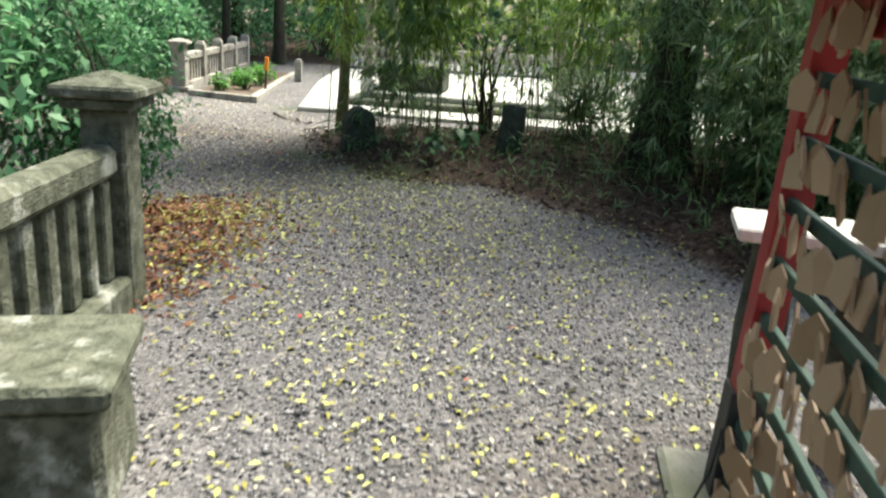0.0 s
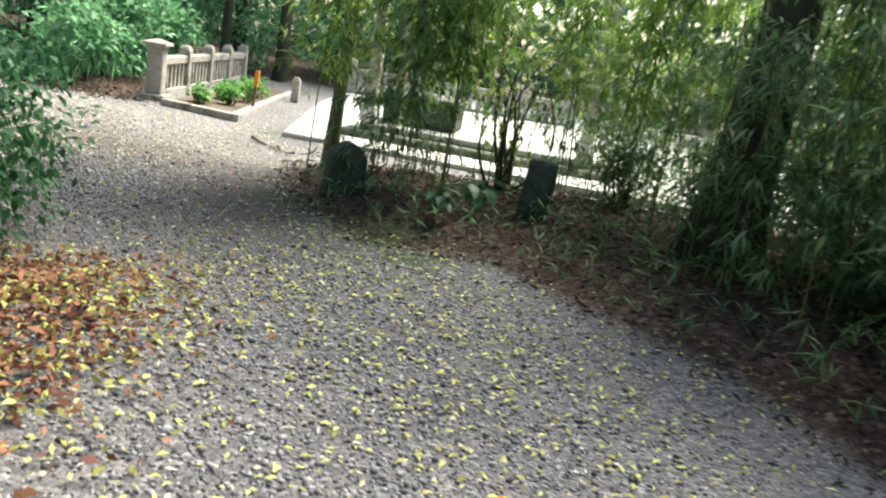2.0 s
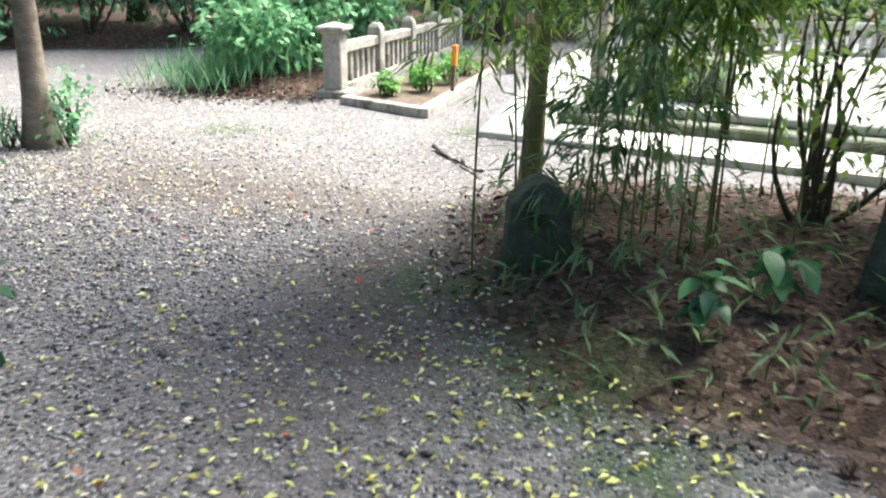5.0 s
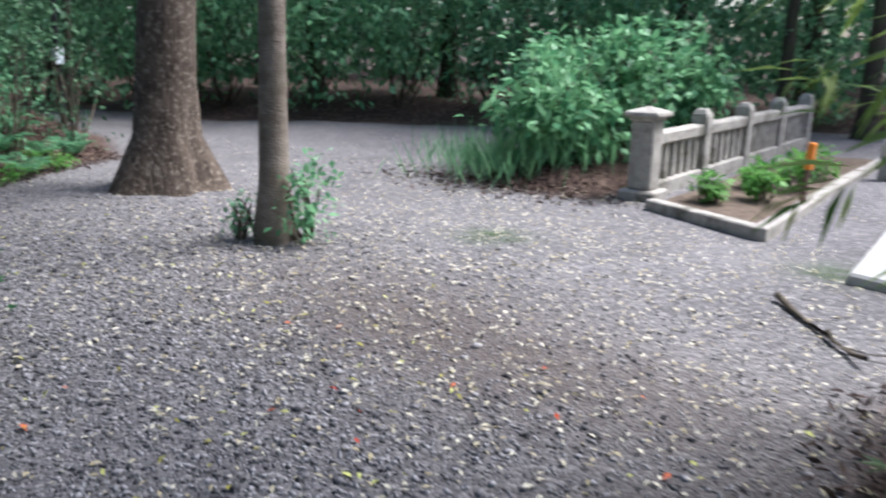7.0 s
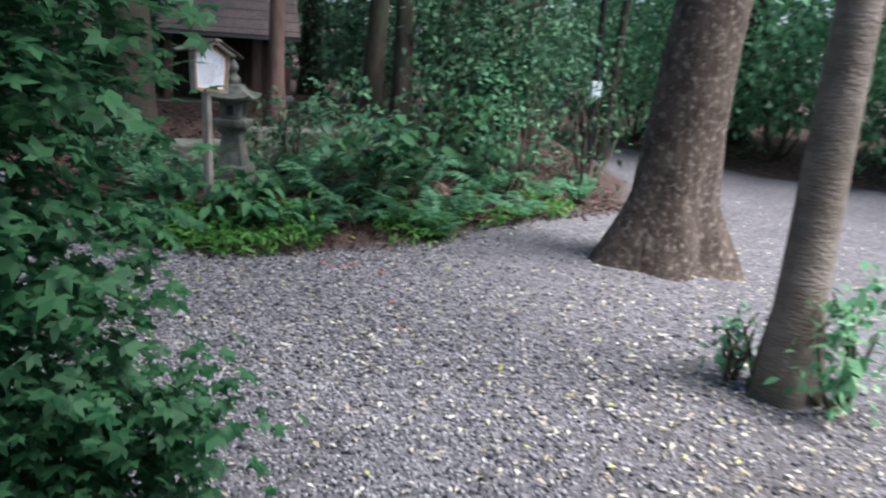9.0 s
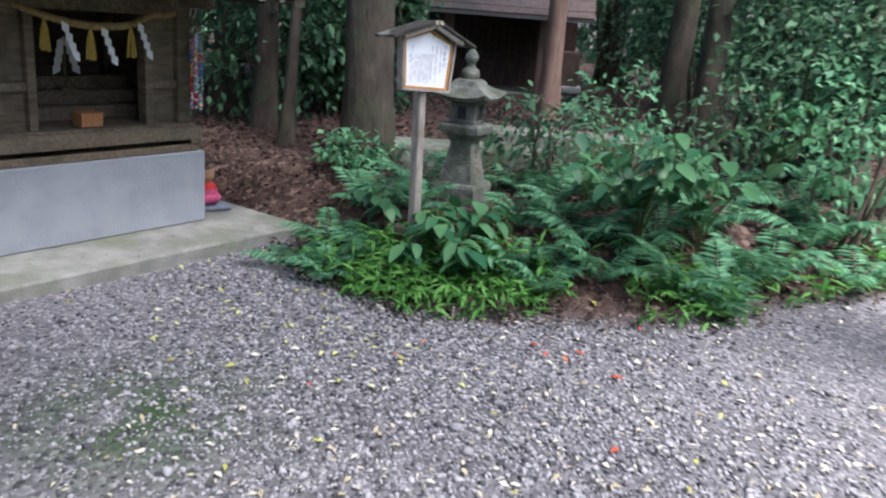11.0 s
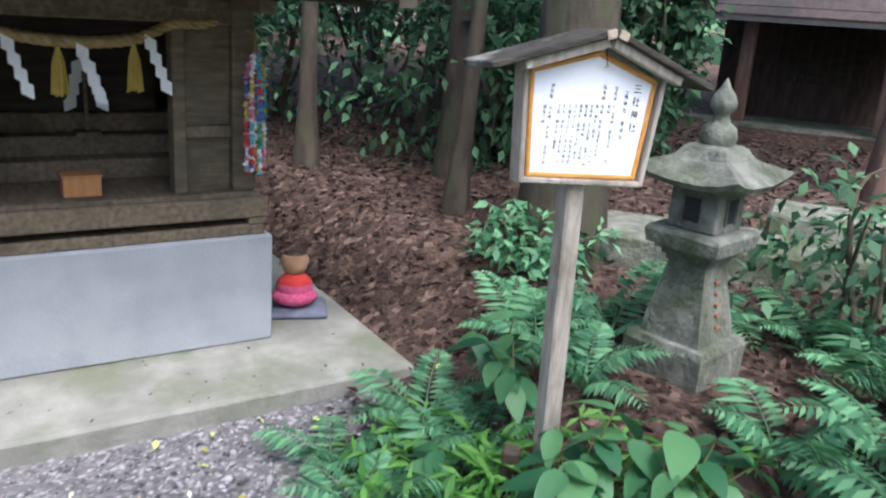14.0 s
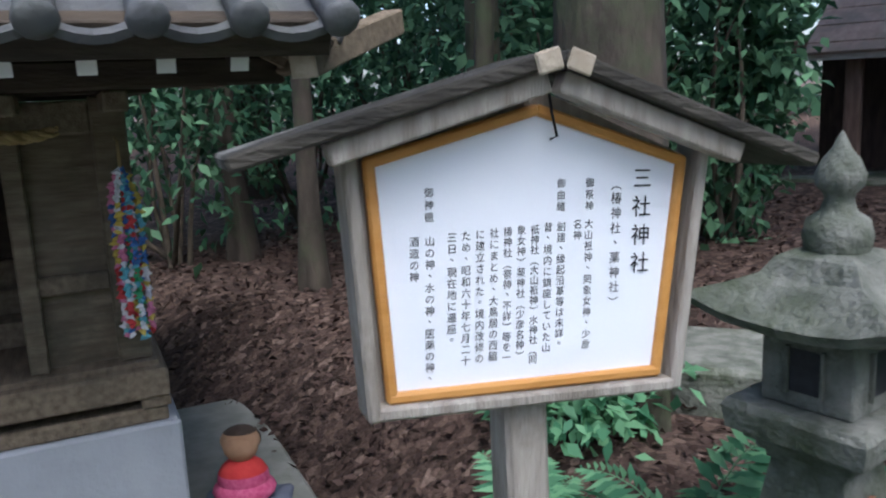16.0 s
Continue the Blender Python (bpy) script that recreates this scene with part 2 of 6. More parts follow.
def box(bm, x0, x1, y0, y1, z0, z1, bevel=0.0, m=None, taper=1.0):
    """A box with soft edges; taper scales its top."""
    ret = bmesh.ops.create_cube(bm, size=1.0)
    vs = ret["verts"]
    for v in vs:
        t = taper if v.co.z > 0 else 1.0
        v.co = Vector(((x0 + x1) / 2 + v.co.x * (x1 - x0) * t, (y0 + y1) / 2 + v.co.y * (y1 - y0) * t, (z0 + z1) / 2 + v.co.z * (z1 - z0)))
    if bevel:
        es = {e for v in vs for e in v.link_edges}
        out = bmesh.ops.bevel(bm, geom=list(es), offset=bevel, segments=1, affect='EDGES')
        vs = list({v for v in out["verts"]} | {v for v in vs if v.is_valid})
    if m is not None:
        bmesh.ops.transform(bm, matrix=m, verts=vs)
    return bm


def boxm(*a, **k):
    return box(bmesh.new(), *a, **k)


def tube_np(points, radii, sides=8):
    """Vertices and quads of a tube along points."""
    pts = np.asarray(points, float)
    rad = np.asarray(radii, float)
    d = np.gradient(pts, axis=0)
    d /= np.linalg.norm(d, axis=1)[:, None] + 1e-9
    up = np.where(np.abs(d[:, 2:3]) > 0.9, np.array([[1.0, 0, 0]]), np.array([[0, 0, 1.0]]))
    a = np.cross(up, d)
    a /= np.linalg.norm(a, axis=1)[:, None] + 1e-9
    b = np.cross(d, a)
    th = np.linspace(0, 2 * np.pi, sides, endpoint=False)
    v = pts[:, None] + rad[:, None, None] * (np.cos(th)[None, :, None] * a[:, None] + np.sin(th)[None, :, None] * b[:, None])
    n = len(pts)
    i = np.arange(n - 1)[:, None] * sides
    j = np.arange(sides)[None]
    k = (j + 1) % sides
    f = np.stack([i + j, i + k, i + sides + k, i + sides + j], -1).reshape(-1, 4)
    return v.reshape(-1, 3), f


def join_np(pieces):
    vs, fs, o = [], [], 0
    for v, f in pieces:
        vs.append(v)
        fs.append(f + o)
        o += len(v)
    return np.concatenate(vs), np.concatenate(fs)


def leaf_np(p, d, nrm, length, width, fold=0.12):
    """Folded leaves: base, belly, tip, belly."""
    d = d / (np.linalg.norm(d, axis=1)[:, None] + 1e-9)
    s = np.cross(d, nrm)
    s /= np.linalg.norm(s, axis=1)[:, None] + 1e-9
    u = np.cross(s, d)
    L, Wd = length[:, None], width[:, None]
    a, c = p, p + d * L - u * L * 0.12
    mid = p + d * L * 0.45
    b1 = mid + s * Wd * 0.5 + u * Wd * fold
    b2 = mid - s * Wd * 0.5 + u * Wd * fold
    v = np.stack([a, b1, c, b2], 1).reshape(-1, 3)
    f = np.arange(len(p) * 4).reshape(-1, 4)
    return v, f


def unit(rng, n):
    v = rng.normal(size=(n, 3))
    return v / np.linalg.norm(v, axis=1)[:, None]


def cloud_np(rng, n, centre, radius, size, aspect=0.5, clumps=24, spread=0.33, droop=0.3):
    """Leaves in uneven clumps that fill an ellipsoid."""
    centre, radius = np.array(centre, float), np.array(radius, float)
    cc = unit(rng, clumps) * (rng.uniform(0.35, 1.0, (clumps, 1)))
    w = rng.integers(0, clumps, n)
    p = (cc[w] + np.clip(rng.normal(size=(n, 3)), -1.7, 1.7) * spread * rng.uniform(0.5, 1.0, (clumps, 1))[w]) * radius + centre
    d = unit(rng, n) * 0.8 + (p - centre) / radius.max() * 0.6
    d[:, 2] -= droop
    nr = unit(rng, n) * 0.6 + np.array([0, 0, 1.0])
    L = size * rng.uniform(0.6, 1.3, n)
    return leaf_np(p, d, nr, L, L * aspect)


# ---- ground ----
BAMBOO_BED = [(3.4, 3.2), (2.3, 4.5), (1.85, 5.0), (1.5, 5.85), (0.75, 6.7), (0.2, 7.5), (-0.7, 7.6), (-1.35, 8.3), (-1.7, 9.3), (-1.8, 10.4), (-1.2, 11.0), (1.0, 11.2), (4.5, 10.9), (9.0, 8.0), (9.0, 1.0)]
FOREST_BED = [(-9.25, 6.3), (-8.6, 6.72), (-8.22, 7.2), (-8.1, 7.56), (-8.24, 8.03), (-8.3, 8.45), (-8.5, 9.05), (-9.0, 9.5), (-9.6, 10.4), (-10.4, 11.4), (-12.5, 12.3), (-17, 13), (-60, 14), (-60, -40), (-9.6, -40), (-9.7, 4.8)]
FAR_WOOD = [(-60, 16), (-17, 14.2), (-13.8, 15.0), (-12.2, 16.5), (-10.0, 18.6), (-7.5, 19.5), (-6.2, 21.5), (-3.0, 22.5), (-3.0, 60), (-60, 60)]
BUSH_BED = [(-7.2, 14.3), (-6.6, 13.5), (-5.7, 13.1), (-4.95, 13.45), (-4.85, 14.2), (-5.4, 20), (-7.3, 19.3), (-8.0, 16.5)]
LEFT_BED = [(-1.85, 4.6), (-2.3, 6.0), (-3.0, 6.9), (-4.4, 6.9), (-5.3, 7.1), (-5.7, 6.6), (-5.9, 4.0), (-5.6, -1), (-3.2, -1), (-2.4, 4.0)]


def signed(poly, x, y):
    """Distance to the polygon's edge, positive inside."""
    p = np.array(poly, float)
    inside = np.zeros(x.shape, bool)
    best = np.full(x.shape, 1e9)
    for a, b in zip(p, np.roll(p, -1, 0)):
        e = b - a
        t = np.clip(((x - a[0]) * e[0] + (y - a[1]) * e[1]) / (e @ e), 0, 1)
        best = np.minimum(best, np.hypot(x - a[0] - t * e[0], y - a[1] - t * e[1]))
        cross = ((a[1] > y) != (b[1] > y))
        with np.errstate(divide='ignore', invalid='ignore'):
            xi = a[0] + (y - a[1]) / (b[1] - a[1]) * e[0]
        inside ^= cross & (x < xi)
    return np.where(inside, best, -best)


def smooth01(t):
    t = np.clip(t, 0, 1)
    return t * t * (3 - 2 * t)


def wave(x, y):
    return 0.018 * np.sin(1.3 * x + 0.7 * y) + 0.014 * np.sin(0.6 * x - 1.9 * y + 1) + 0.006 * np.sin(4.1 * x + 3.3 * y)


def height(x, y):
    x, y = np.asarray(x, float), np.asarray(y, float)
    f = signed(FOREST_BED, x, y)
    h = 0.34 * smooth01(f / 0.9) + 0.30 * smooth01((f - 1.2) / 4.5)
    h += 0.10 * smooth01(signed(BAMBOO_BED, x, y) / 0.9)
    h += 0.35 * smooth01(signed(FAR_WOOD, x, y) / 2.0)
    h += 0.16 * smooth01(signed(BUSH_BED, x, y) / 0.8)
    h += 0.12 * smooth01(signed(LEFT_BED, x, y) / 0.8)
    h += 0.10 * np.exp(-(((x + 1.75) / 0.75) ** 2 + ((y - 5.0) / 0.8) ** 2))
    h += 0.05 * smooth01((-3.0 - x) / 3.0) * smooth01((y - 7.5) / 1.5) * smooth01((12 - y) / 1.5)
    return h + wave(x, y)


def ground_z(x, y):
    return float(height(np.array([x]), np.array([y]))[0])


def axis(lo, hi, step):
    near = np.arange(lo, hi, step)
    left = lo - np.array([400, 200, 100, 50, 25, 12, 6, 3, 1.5, 0.7])
    right = hi + np.array([0.7, 1.5, 3, 6, 12, 25, 50, 100, 200, 400])
    return np.concatenate([left, near, right])


def build_ground():
    xs, ys = axis(-17, 6, 0.09), axis(-3, 22, 0.09)
    X, Y = np.meshgrid(xs, ys)
    Z = height(X, Y)
    n, m = X.shape
    v = np.stack([X, Y, Z], -1).reshape(-1, 3)
    i = np.arange(n - 1)[:, None] * m + np.arange(m - 1)[None]
    f = np.stack([i, i + 1, i + m + 1, i + m], -1).reshape(-1, 4)
    me = mesh_np("ground", v, f, M_GROUND, True)
    inb = np.max([signed(p, X, Y) for p in (BAMBOO_BED, FOREST_BED, FAR_WOOD, BUSH_BED, LEFT_BED)], axis=0)
    lit = smooth01((inb + 0.12) / 0.3)
    lit = np.maximum(lit, np.where((X < -17) | (Y > 23) | (X > 7) | (Y < -4), 1.0, 0.0))
    # bare brown dirt, with tree shade near (-1.6, 8.3) put into its darkness
    dirt_shade = np.maximum(np.exp(-(((X + 3.6) / 2.0) ** 2 + ((Y - 9.6) / 0.75) ** 2)) * 0.8, np.exp(-(((X + 1.6) / 0.8) ** 2 + ((Y - 8.3) / 1.5) ** 2)))
    dirt_shade = np.maximum(dirt_shade, 0.7 * np.exp(-(((X - 0.9) / 0.8) ** 2 + ((Y - 2.2) / 0.7) ** 2)))
    moss = np.zeros_like(X)
    for mx, my, r in ((-0.75, 7.75, 0.45), (-1.45, 8.5, 0.3), (-0.3, 7.3, 0.3), (-6.75, 6.85, 0.42), (-4.7, 11.4, 0.25), (-2.55, 12.35, 0.25)):
        moss = np.maximum(moss, np.exp(-((X - mx) ** 2 + (Y - my) ** 2) / r ** 2))
    for key, val in (("litter", lit), ("dirt_shade", dirt_shade), ("moss", moss)):
        at = me.attributes.new(key, 'FLOAT', 'POINT')
        at.data.foreach_set("value", val.astype(np.float32).ravel())
    ob = new("ground", me)
    tagged(ob, "grey gravel clearing with leaf-strewn soil beds", "ground", kind="structure")


def ground_material():
    m = bpy.data.materials.new("gravel and leaf litter")
    m.use_nodes = True
    nt = m.node_tree
    n, l = nt.nodes, nt.links
    b = n["Principled BSDF"]
    b.inputs["Roughness"].default_value = 0.93
    b.inputs["Specular IOR Level"].default_value = 0.25
    co = n.new("ShaderNodeTexCoord").outputs["Object"]

    def noise(scale, detail=5.0, rough=0.6):
        x = n.new("ShaderNodeTexNoise")
        x.inputs["Scale"].default_value, x.inputs["Detail"].default_value, x.inputs["Roughness"].default_value = scale, detail, rough
        l.new(co, x.inputs["Vector"])
        return x.outputs["Fac"]

    def voro(scale, out="Color"):
        x = n.new("ShaderNodeTexVoronoi")
        x.inputs["Scale"].default_value = scale
        l.new(co, x.inputs["Vector"])
        return x.outputs[out]

    def ramp(fac, *stops):
        r = n.new("ShaderNodeValToRGB")
        e = r.color_ramp.elements
        while len(e) < len(stops):
            e.new(0.5)
        for k, (pos, c) in enumerate(stops):
            e[k].position, e[k].color = pos, (*c, 1)
        l.new(fac, r.inputs[0])
        return r.outputs[0]

    def mix(fac, a, c):
        x = n.new("ShaderNodeMix")
        x.data_type = 'RGBA'
        l.new(fac, x.inputs["Factor"])
        l.new(a, x.inputs["A"])
        l.new(c, x.inputs["B"])
        return x.outputs["Result"]

    def math2(op, a, c):
        x = n.new("ShaderNodeMath")
        x.operation = op
        x.use_clamp = True
        for k, q in enumerate((a, c)):
            if isinstance(q, (int, float)):
                x.inputs[k].default_value = q
            else:
                l.new(q, x.inputs[k])
        return x.outputs[0]

    def attr(key):
        x = n.new("ShaderNodeAttribute")
        x.attribute_name = key
        return x.outputs["Fac"]

    sep = n.new("ShaderNodeSeparateColor")
    l.new(voro(48), sep.inputs[0])
    grav = ramp(sep.outputs[0], (0.0, (0.06, 0.059, 0.063)), (0.5, (0.15, 0.145, 0.15)), (0.85, (0.225, 0.215, 0.215)), (1.0, (0.4, 0.385, 0.375)))
    sand = ramp(noise(1.1, 8), (0.4, (0.11, 0.10, 0.10)), (0.62, (0.18, 0.168, 0.168)))
    gcol = mix(math2('MULTIPLY', noise(0.8, 6), 0.7), grav, sand)
    dcol = ramp(noise(14, 8), (0.3, (0.058, 0.045, 0.038)), (0.7, (0.125, 0.102, 0.09)))
    # strength raised so the brown also stands in for tree shade
    dm = math2('MULTIPLY', attr("dirt_shade"), math2('ADD', noise(2.0, 6), 0.55))
    gcol = mix(dm, gcol, dcol)
    sl = n.new("ShaderNodeSeparateColor")
    l.new(voro(26), sl.inputs[0])
    lcol = ramp(sl.outputs[0], (0.0, (0.028, 0.017, 0.012)), (0.5, (0.058, 0.036, 0.028)), (0.85, (0.095, 0.062, 0.047)), (1.0, (0.17, 0.12, 0.095)))
    lm = math2('ADD', attr("litter"), math2('MULTIPLY', math2('SUBTRACT', noise(7, 6), 0.55), 0.8))
    lm2 = math2('MULTIPLY', lm, math2('GREATER_THAN', attr("litter"), 0.02))
    col = mix(lm2, gcol, lcol)
    mcol = ramp(noise(30, 6), (0.3, (0.02, 0.042, 0.012)), (0.7, (0.055, 0.095, 0.03)))
    mm = math2('MULTIPLY', attr("moss"), math2('MULTIPLY', math2('SUBTRACT', noise(5, 6), 0.32), 4.0))
    col = mix(mm, col, mcol)
    l.new(col, b.inputs["Base Color"])
    bp = n.new("ShaderNodeBump")
    bp.inputs["Strength"].default_value = 0.8
    bp.inputs["Distance"].default_value = 0.012
    l.new(math2('SUBTRACT', 1.0, voro(48, "Distance")), bp.inputs["Height"])
    l.new(bp.outputs[0], b.inputs["Normal"])
    return m


M_GROUND = ground_material()
build_ground()


# ---- trees ----
def trunk_np(rng, h, r0, r1, lean=(0, 0), flare=0.0, sides=14, wob=0.04, seg=16):
    t = np.linspace(0, 1, seg)
    z = t * h
    px = lean[0] * t * h + wob * np.sin(t * 5 + rng.uniform(0, 6)) * t
    py = lean[1] * t * h + wob * np.sin(t * 4 + rng.uniform(0, 6)) * t
    r = r0 + (r1 - r0) * t + flare * np.exp(-z / 0.22)
    v, f = tube_np(np.stack([px, py, z - 0.12 * (t == 0)], 1), r, sides)
    v = v.reshape(seg, sides, 3)
    th = np.linspace(0, 2 * np.pi, sides, endpoint=False)
    lobes = 1 + (0.22 * np.sin(5 * th + 1) + 0.12 * np.sin(3 * th))[None] * np.exp(-z / 0.3)[:, None] * (1 if flare else 0) + rng.normal(size=(seg, sides)) * 0.025
    c = np.stack([px, py, z], 1)[:, None]
    v = c + (v - c) * lobes[..., None]
    return v.reshape(-1, 3), f


def limb(rng, start, end, r0, r1):
    t = np.linspace(0, 1, 7)[:, None]
    a, b = np.array(start, float), np.array(end, float)
    p = a + (b - a) * t + np.sin(t * np.pi) * rng.normal(size=3) * 0.12 * np.linalg.norm(b - a)
    return tube_np(p, np.linspace(r0, r1, 7), 7)


def tree(seed, x, y, h, r, crown, bark, leafm, label, lean=(0, 0), flare=0.0, n=2500, leaf=0.2, limbs=5, base=None, group="", low=0.45, sides=12):
    """Trunk with limbs, and a crown of clumped leaves."""
    rng = np.random.default_rng(seed)
    z = ground_z(x, y) if base is None else base
    ob = thing("tree", pose(x, y, z), label, "tree", group)
    pcs = [trunk_np(rng, h, r, r * 0.5, lean, flare, sides)]
    top = np.array([lean[0] * h, lean[1] * h, h])
    for k in range(limbs):
        t = rng.uniform(low, 0.95)
        s = top * t
        a = rng.uniform(0, 6.28)
        e = s + np.array([np.cos(a), np.sin(a), rng.uniform(0.3, 0.8)]) * crown[0] * rng.uniform(0.5, 0.85)
        pcs.append(limb(rng, s, e, r * 0.35, r * 0.08))
    v, f = join_np(pcs)
    part("trunk", mesh_np("trunk", v, f, bark, True), bark, ob)
    if n:
        v, f = cloud_np(rng, n, top + np.array([0, 0, crown[2] * 0.15]), crown, leaf, 0.5, clumps=34, spread=0.26)
        part("crown", mesh_np("crown", v, f, leafm), leafm, ob)
    return ob


def shrub(seed, x, y, r, h, n, leaf, leafm, label, name="bush", aspect=0.5, base=None, stems=7, group="", category="bush", droop=0.3, lift=0.5):
    rng = np.random.default_rng(seed)
    z = ground_z(x, y) if base is None else base
    ob = thing(name, pose(x, y, z), label, category, group)
    pcs = []
    for k in range(stems):
        a = rng.uniform(0, 6.28)
        e = (np.cos(a) * r * 0.7 * rng.uniform(0.2, 1), np.sin(a) * r * 0.7 * rng.uniform(0.2, 1), h * rng.uniform(0.6, 0.95))
        pcs.append(limb(rng, (rng.normal() * 0.04, rng.normal() * 0.04, -0.05), e, 0.014 + h * 0.004, 0.004))
    v, f = join_np(pcs)
    part("woody_frame", mesh_np("woody_frame", v, f, M_TWIG, True), M_TWIG, ob)
    v, f = cloud_np(rng, n, (0, 0, h * lift), (r, r, h * 0.5), leaf, aspect, clumps=26, spread=0.3, droop=droop)
    v[:, 2] = np.maximum(v[:, 2], 0.02)
    part("foliage", mesh_np("foliage", v, f, leafm), leafm, ob)
    return ob

# ---- trees of the clearing ----
tree(1, -8.1, 10.65, 7.5, 0.29, (3.0, 3.0, 1.6), M_BARK, L_FOREST, "thick tree with flaking brown bark and flared roots on the gravel", lean=(0.065, 0.055), flare=0.24, n=3000, leaf=0.19, limbs=7, low=0.6, sides=22)
T2 = tree(2, -5.72, 10.15, 6.5, 0.105, (1.9, 1.9, 1.2), M_BARKS, L_FOREST, "slender grey-barked tree standing in the gravel", lean=(0.012, 0.022), flare=0.05, n=2400, leaf=0.16, limbs=5, low=0.75)
rng0 = np.random.default_rng(5)
v, f = join_np([limb(rng0, (0.03, 0.06, 1.78), (0.42, 0.78, 2.02), 0.045, 0.03)])
part("branch", mesh_np("branch", v, f, M_BARKS, True), M_BARKS, T2)
shrub(11, -5.56, 10.32, 0.24, 0.62, 240, 0.075, L_BUSH, "leafy suckers at the foot of a slender tree", lift=0.5, category="bush")
shrub(12, -5.95, 10.05, 0.16, 0.34, 110, 0.06, L_FERN, "low suckers at the foot of a slender tree", lift=0.5)
# crowns of trees 3 and 4 are out of view, sized to shade the gravel
tree(3, 2.1, 8.35, 6.0, 0.27, (2.4, 2.0, 1.3), M_BARKD, L_SHADEBAM, "dark ivy-clad tree trunk among the bamboo", lean=(0.06, 0.02), flare=0.16, n=3200, leaf=0.2, limbs=6, low=0.6, sides=18)
tree(4, -1.5, 10.45, 6.0, 0.075, (2.5, 1.7, 1.0), M_OLIVE, L_FOREST, "thin leaning tree behind the mossy stone marker", lean=(0.035, 0.0), flare=0.02, n=5200, leaf=0.17, limbs=7, low=0.75)
shrub(13, 0.35, 9.95, 0.55, 1.7, 260, 0.10, L_BAMBOO, "bare-stemmed shrub among the bamboo", stems=11, lift=0.75)

# forest trees: x, y, height, radius
FOREST = [(-10.35, 6.55, 8, 0.2), (-10.6, 5.75, 6, 0.045), (-11.4, 5.2, 8, 0.10), (-12.6, 4.2, 9, 0.16), (-10.9, 4.3, 7, 0.06), (-11.2, 3.2, 7, 0.08),
          (-12.3, 9.2, 8, 0.12), (-12.0, 10.4, 8, 0.16), (-13.4, 9.9, 9, 0.2), (-14.3, 11.4, 9, 0.17), (-15.2, 12.9, 7, 0.08), (-13.2, 8.9, 8, 0.14), (-12.5, 7.72, 8, 0.095),
          (-16.5, 10.5, 9, 0.2), (-18, 8.2, 9, 0.2), (-19, 11.5, 9, 0.22), (-15.5, 3.0, 9, 0.18), (-17.5, 1.0, 9, 0.2), (-13.0, 1.0, 9, 0.2), (-11, -1.5, 9, 0.2), (-14.5, -2, 9, 0.2)]
for k, (x, y, h, r) in enumerate(FOREST):
    tree(100 + k, x, y, h, r, (2.8, 2.8, 1.7), M_POST if (x, y) == (-12.5, 7.72) else M_BARKD, L_FOREST, "dark forest tree in leaf-covered ground", lean=(0, 0) if (x, y) == (-12.5, 7.72) else ((k * 37 % 11 - 5) * 0.014, (k * 53 % 9 - 4) * 0.014), n=2400, leaf=0.22, limbs=5, group="forest trees", flare=0.05)
FARTREES = [(-16.5, 16, 7, 0.2), (-14.5, 17.8, 6.5, 0.16), (-12.3, 19.5, 6.5, 0.2), (-10.5, 21, 6.5, 0.18), (-8.3, 21.5, 6.5, 0.2), (-6.3, 23, 7, 0.18), (-4, 24.5, 9, 0.2), (-18, 19, 9, 0.2), (-13, 23, 9, 0.2),
            (-4.7, 21.2, 5.5, 0.16), (-6.0, 21.0, 5.5, 0.12), (-1, 26, 9, 0.2), (-20.5, 15, 9, 0.2)]
for k, (x, y, h, r) in enumerate(FARTREES):
    tree(200 + k, x, y, h, r, (2.6, 2.6, 2.2), M_BARKD, L_FOREST, "dark evergreen tree beyond the gravel", n=1900, leaf=0.26, limbs=5, group="far trees", flare=0.05)
LEFTTREES = [(-4.2, 4.6, 7, 0.12), (-5.2, 2.4, 8, 0.18), (-7.2, 2.6, 8, 0.2), (-3.6, 1.0, 8, 0.18), (-8.8, 1.5, 8, 0.15)]
for k, (x, y, h, r) in enumerate(LEFTTREES):
    tree(300 + k, x, y, h, r, (1.9, 1.9, 1.6), M_BARKD, L_FOREST, "dark tree behind the stone fence", n=2600, leaf=0.22, limbs=5, group="trees behind the fence", flare=0.05)

# undergrowth that closes the wood
UNDER = [(-12.7, 6.0, 0.4, 2.3), (-13.2, 5.1, 0.8, 2.2), (-12.4, 5.5, 0.5, 1.4), (-11.9, 5.1, 0.9, 1.7), (-18.6, 6.6, 1.8, 3.4), (-17.8, 8.2, 1.6, 3.0), (-14.6, 9.3, 0.9, 2.0), (-10.8, 3.0, 1.2, 2.0), (-12.2, 2.6, 1.5, 2.6), (-14.6, 3.9, 1.5, 3.2), (-13.2, 3.0, 1.5, 3.0), (-15, 1.5, 2.0, 3.6),
         (-12.6, 10.0, 0.8, 1.9), (-11.4, 10.0, 0.8, 1.5), (-14.0, 10.6, 1.5, 2.6), (-15.6, 11.6, 1.6, 3.0), (-17.5, 11.0, 2.0, 3.4), (-17, 9.0, 1.6, 2.4), (-11, 1.0, 1.5, 2.6), (-9.4, 2.2, 1.2, 2.2)]
for k, (x, y, r, h) in enumerate(UNDER):
    shrub(400 + k, x, y, r, h, 2600, 0.10, L_FOREST, "dense dark evergreen undergrowth", group="undergrowth", lift=0.55)
HEDGE = [(-18.5, 14.9), (-16.6, 15.1), (-14.9, 15.8), (-13.5, 16.9), (-12.2, 18.0), (-10.9, 19.3), (-9.3, 20.3), (-7.6, 21.0), (-6.0, 22.4), (-4.0, 23.6), (-16, 17.5), (-13.6, 19.8), (-10.3, 22.5), (-2, 24.5), (-20.5, 14.5)]
